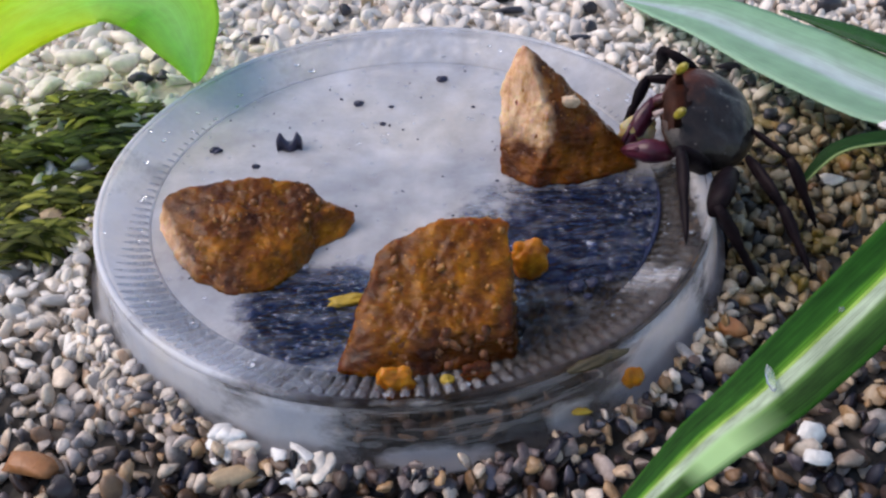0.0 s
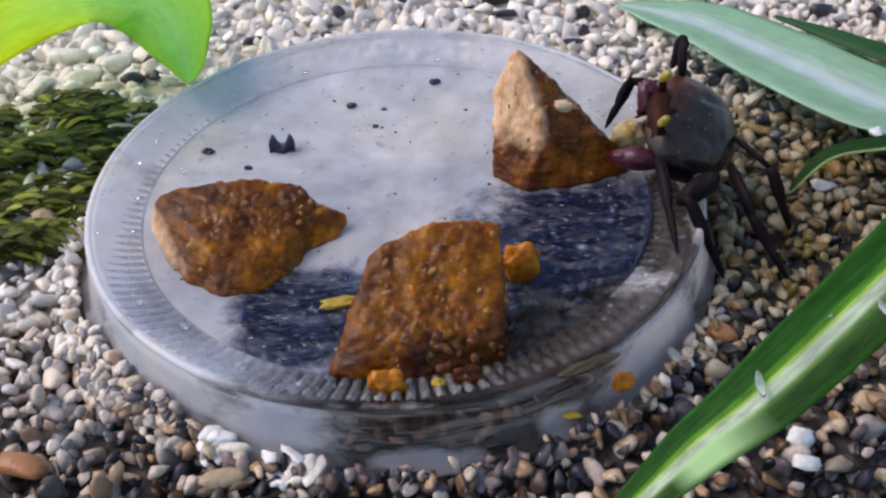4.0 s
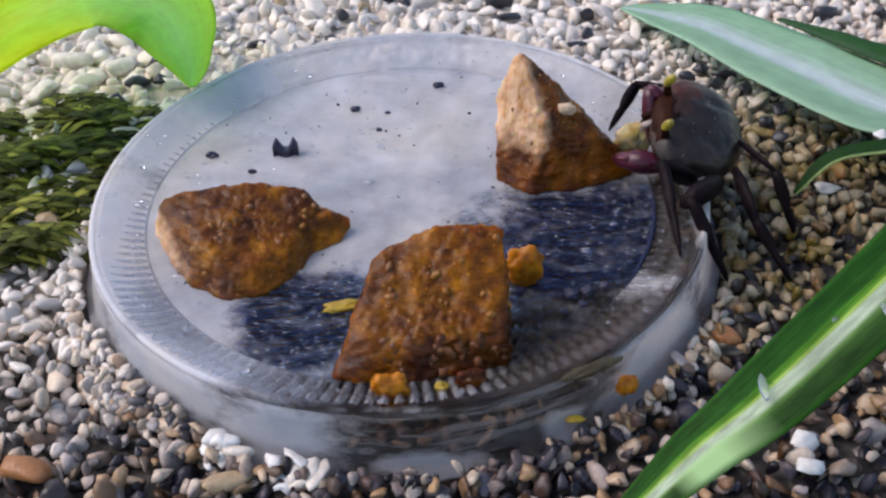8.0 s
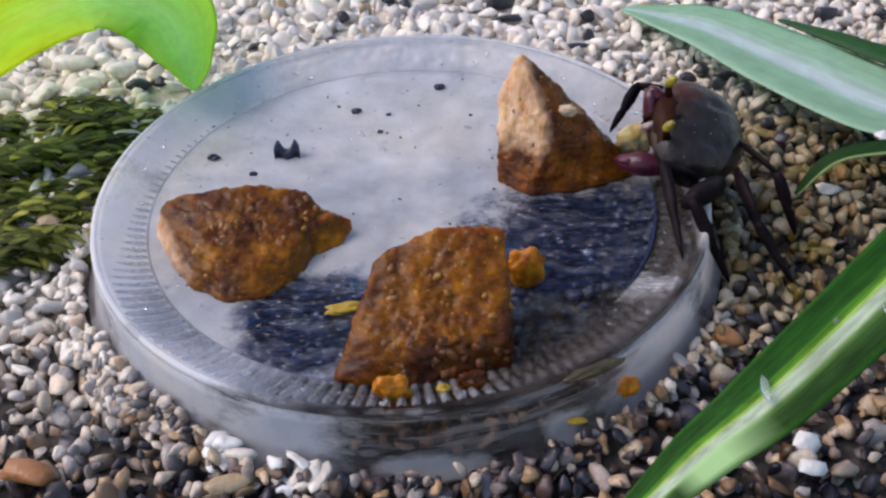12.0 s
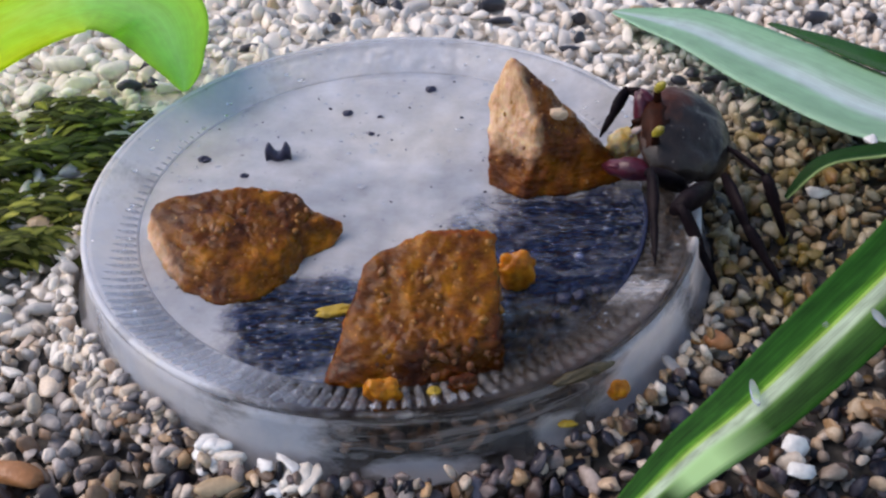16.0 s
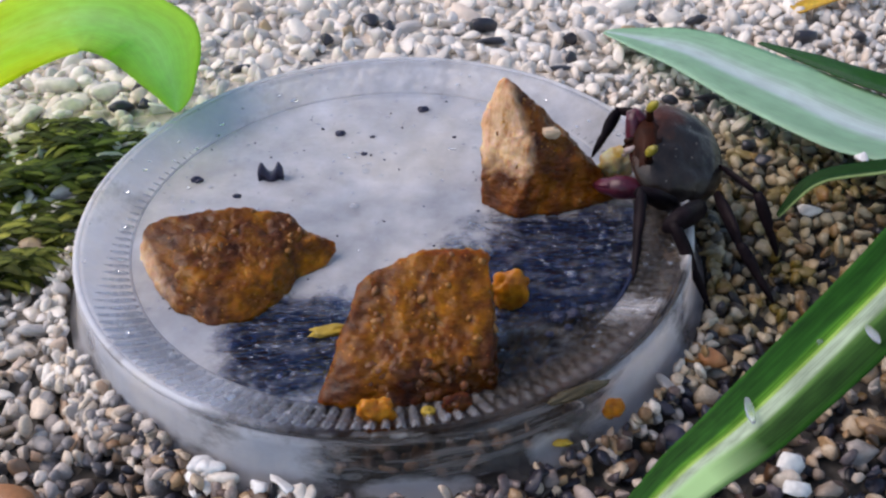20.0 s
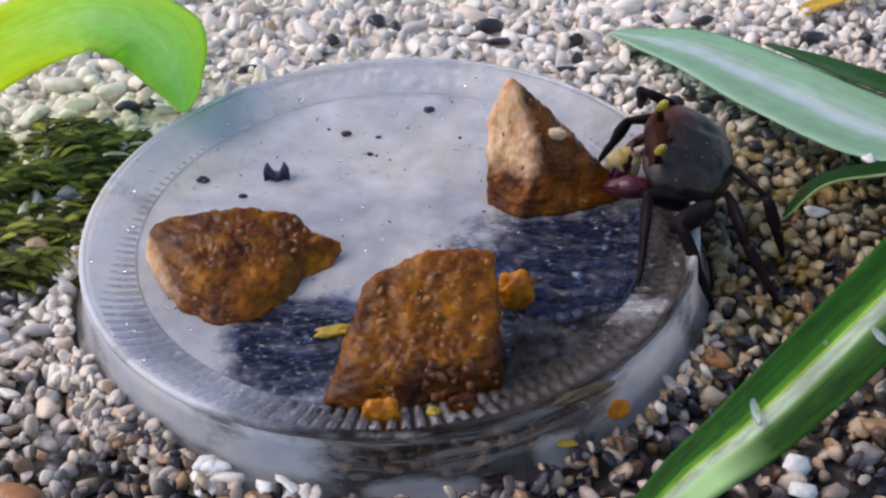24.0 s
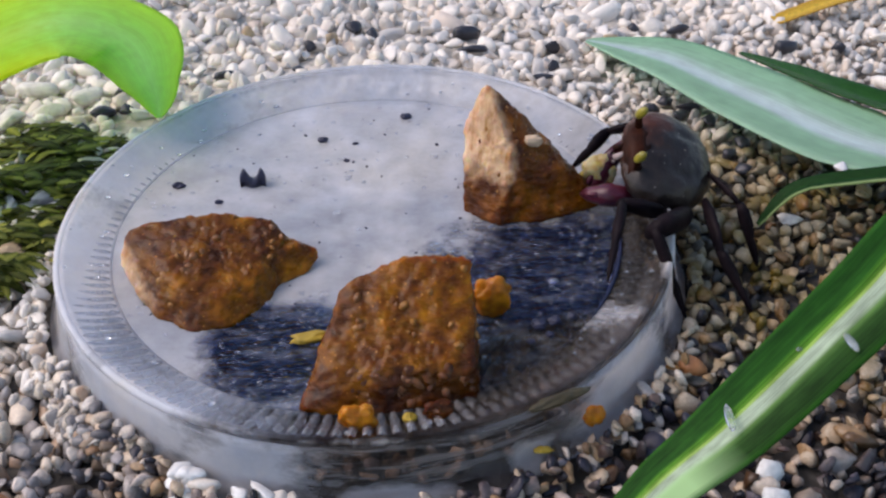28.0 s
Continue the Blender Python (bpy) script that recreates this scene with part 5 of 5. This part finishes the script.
def build_moss():
    """Tufts of small olive moss leaves creeping over the gravel."""
    rs = np.random.RandomState(21)
    verts, faces, uvs = [], [], []

    def leaflet(p, az, tilt, length, width):
        d = Vector((math.cos(az) * math.cos(tilt), math.sin(az) * math.cos(tilt), math.sin(tilt)))
        s = Vector((-math.sin(az), math.cos(az), 0))
        base = len(verts)
        for k, (f, w) in enumerate(((0, 0.35), (0.35, 1.0), (0.7, 0.8), (1.0, 0.08))):
            c = p + d * length * f + Vector((0, 0, -0.35 * length * f * f))
            for sg in (-1, 1):
                verts.append((c + s * sg * width * w * 0.5 + Vector((0, 0, 0.12 * width * (1 if sg else 0)))) * MM)
                uvs.append(((sg + 1) / 2, f))
        for k in range(3):
            a = base + 2 * k
            faces.append((a, a + 1, a + 3, a + 2))

    for _ in range(330):
        x, y = rs.uniform(-94, -46), rs.uniform(-6, 44)
        e = noise.noise(Vector((x * 0.09, y * 0.09, 4.2)))
        gap = noise.noise(Vector((x * 0.16, y * 0.34, 9.1)))
        if math.hypot(x, y) < 56 or y > 42 + 4 * e or (y < 8 and e < 0.0) or e < -0.42 or gap < -0.12:
            continue
        h = 1.2 + 5.0 * max(0, e + 0.35)
        for _ in range(rs.randint(10, 20)):
            p = Vector((x + rs.normal(0, 2.4), y + rs.normal(0, 1.2), h * rs.uniform(0.2, 1.0)))
            leaflet(p, rs.normal(0, 0.35) + (math.pi if rs.uniform() < 0.5 else 0), rs.normal(0.12, 0.2), rs.uniform(2.6, 6.0), rs.uniform(1.1, 2.3))
    me = mesh_of("moss", verts, faces, M_MOSS)
    lay = me.uv_layers.new(name="UVMap")
    idx = np.empty(len(me.loops), dtype=np.int32)
    me.loops.foreach_get("vertex_index", idx)
    lay.data.foreach_set("uv", np.array(uvs)[idx].ravel())
    tagged(new("moss", me), "dark olive-green moss creeping over the gravel beside the dish", "moss", kind="stuff")


build_moss()


# ---- single stones that stand out ----
def stone(at, size, material, label, k, spin=0.0):
    me = mesh_of("stone", STONES[k % SHAPES] * np.array(size) * MM, ICO_F.tolist(), material)
    ob = new("stone", me)
    ob.matrix_basis = pose(at[0] * MM, at[1] * MM, at[2] * MM, 0, 0, spin)
    return tagged(ob, label, "stone", "single stones")


stone((48.1, -30.1, 1.8), (2.0, 2.1, 2.4), M_ORANGE, "rounded rust-orange pebble in the gravel", 1)
stone((53.5, -51.1, 1.9), (2.2, 2.6, 2.6), M_WHITE, "smooth white pebble in the gravel", 2, 30)
stone((53.0, -54.8, 1.6), (1.8, 2.4, 2.2), M_WHITE, "smooth white pebble in the gravel", 3, 70)
stone((82.1, 7.0, 10.4), (1.4, 1.3, 1.7), M_WHITE, "round white pebble resting on a pale leaf", 4)
stone((73.9, 4.2, 1.8), (2.4, 1.7, 1.9), M_CREAM, "flat cream pebble in brown gravel", 12)
stone((65.1, 6.8, 1.6), (1.7, 1.3, 1.5), M_TAN, "ochre pebble in brown gravel", 2)
stone((-51.3, -49.2, 1.8), (3.8, 3.4, 3.4), M_ORANGE, "large orange-brown pebble in the gravel", 5)
stone((-23.8, -53.1, 1.6), (2.6, 1.8, 2.0), M_TAN, "brown pebble in the gravel", 6, 15)
stone((-61.0, 4.4, 2.2), (3.0, 2.4, 3.2), M_TAN, "brown pebble at the edge of the moss", 7)
rs_heap = np.random.RandomState(61)
for k in range(22):                                      # pale pebbles heaped against the foot of the dish
    a, up = radians(rs_heap.uniform(-119, -101)), rs_heap.uniform(0, 1)
    r = 55.6 - 2.6 * up
    stone((r * math.cos(a), r * math.sin(a), 0.8 + 3.0 * up), rs_heap.uniform(1.1, 2.1, 3), M_WHITE if k % 3 else M_CREAM, "pale pebble heaped against the dish", k, 40 * k)
SLATE = "black slate pebble in pale gravel"
for at, size, k, spin in (((-3.3, 85.2), (2.4, 2.6, 3.4), 12, 40), ((0.6, 81.6), (1.6, 2.0, 2.4), 4, 10), ((21.4, 80.1), (4.0, 2.0, 3.2), 10, 0), ((23.4, 72.3), (3.6, 1.3, 1.8), 11, 0),
                          ((41.1, 72.0), (1.4, 2.2, 3.4), 8, 10), ((39.9, 63.0), (1.5, 1.6, 2.6), 2, 30), ((-13.5, 76.9), (1.6, 1.8, 2.8), 13, 0), ((-31.4, 65.5), (2.6, 1.6, 1.8), 5, 20),
                          ((92.2, 67.4), (2.2, 2.2, 3.2), 9, 0), ((104.2, 65.6), (1.6, 2.0, 3.2), 7, 60), ((-15.5, 66.6), (1.4, 1.4, 1.2), 1, 0), ((36.8, 58.6), (1.8, 1.0, 1.2), 6, 0),
                          ((60.5, 79.9), (1.6, 1.8, 2.6), 3, 20), ((70.5, 77.6), (2.6, 1.6, 2.2), 0, 0), ((60.5, 46.6), (2.2, 1.8, 2.8), 3, 50), ((65.6, 43.8), (2.0, 1.8, 2.4), 8, 0),
                          # some slates here are added to stand in for the leaf's shade
                          ((72.8, 36.7), (2.4, 1.8, 2.2), 10, 80), ((72.5, 29.5), (1.6, 2.0, 2.6), 12, 0), ((68.0, 38.0), (1.8, 1.6, 2.4), 4, 0), ((62.6, 40.5), (1.6, 1.4, 2.2), 6, 30), ((57.5, 44.0), (1.6, 1.4, 2.0), 1, 0), ((68.5, 26.0), (1.3, 1.8, 2.4), 9, 20), ((70.0, 20.5), (1.4, 2.0, 2.2), 11, 70)):
    stone((at[0], at[1], 1.6), size, M_BLACK, SLATE, k, spin)
for at, size, k, spin in (((-28.1, 83.7), (1.6, 2.0, 4.0), 2, 0), ((-9.0, 80.0), (1.4, 1.6, 3.0), 9, 40), ((54.4, 74.0), (1.6, 1.6, 2.6), 6, 0)):
    stone((at[0], at[1], 1.6), size, M_TAN, "tan pebble standing in pale gravel", k, spin)
# black pebbles take the place of shaded gaps between the stones
for at, size, k, spin in (((-55.3, 51.8), (2.4, 2.0, 2.4), 1, 30), ((-51.4, 59.5), (3.0, 2.0, 2.6), 5, 0), ((-57.6, 44.5), (2.0, 1.8, 2.6), 7, 10), ((-50.0, 52.0), (1.8, 1.8, 2.2), 4, 60)):
    stone((at[0], at[1], 1.6), size, M_BLACK, "black pebble standing in for a dark gap under the lime leaf", k, spin)
for at, size, k, spin in (((-66.7, 52.8), (3.6, 3.0, 3.0), 2, 30), ((-71.4, 62.6), (3.4, 3.0, 3.0), 9, 0), ((-60.0, 58.0), (3.0, 2.6, 3.0), 6, 40), ((-74.0, 50.0), (4.0, 3.0, 3.2), 11, 70)):
    stone((at[0], at[1], 1.6), size, M_CREAM, "smooth cream pebble under the lime leaf", k, spin)

build_gravel()


def motions():
    walk(crab, [(t, mm_pose(body_at(t))) for t in BODY_TIMES])
    key_limbs()


motions()
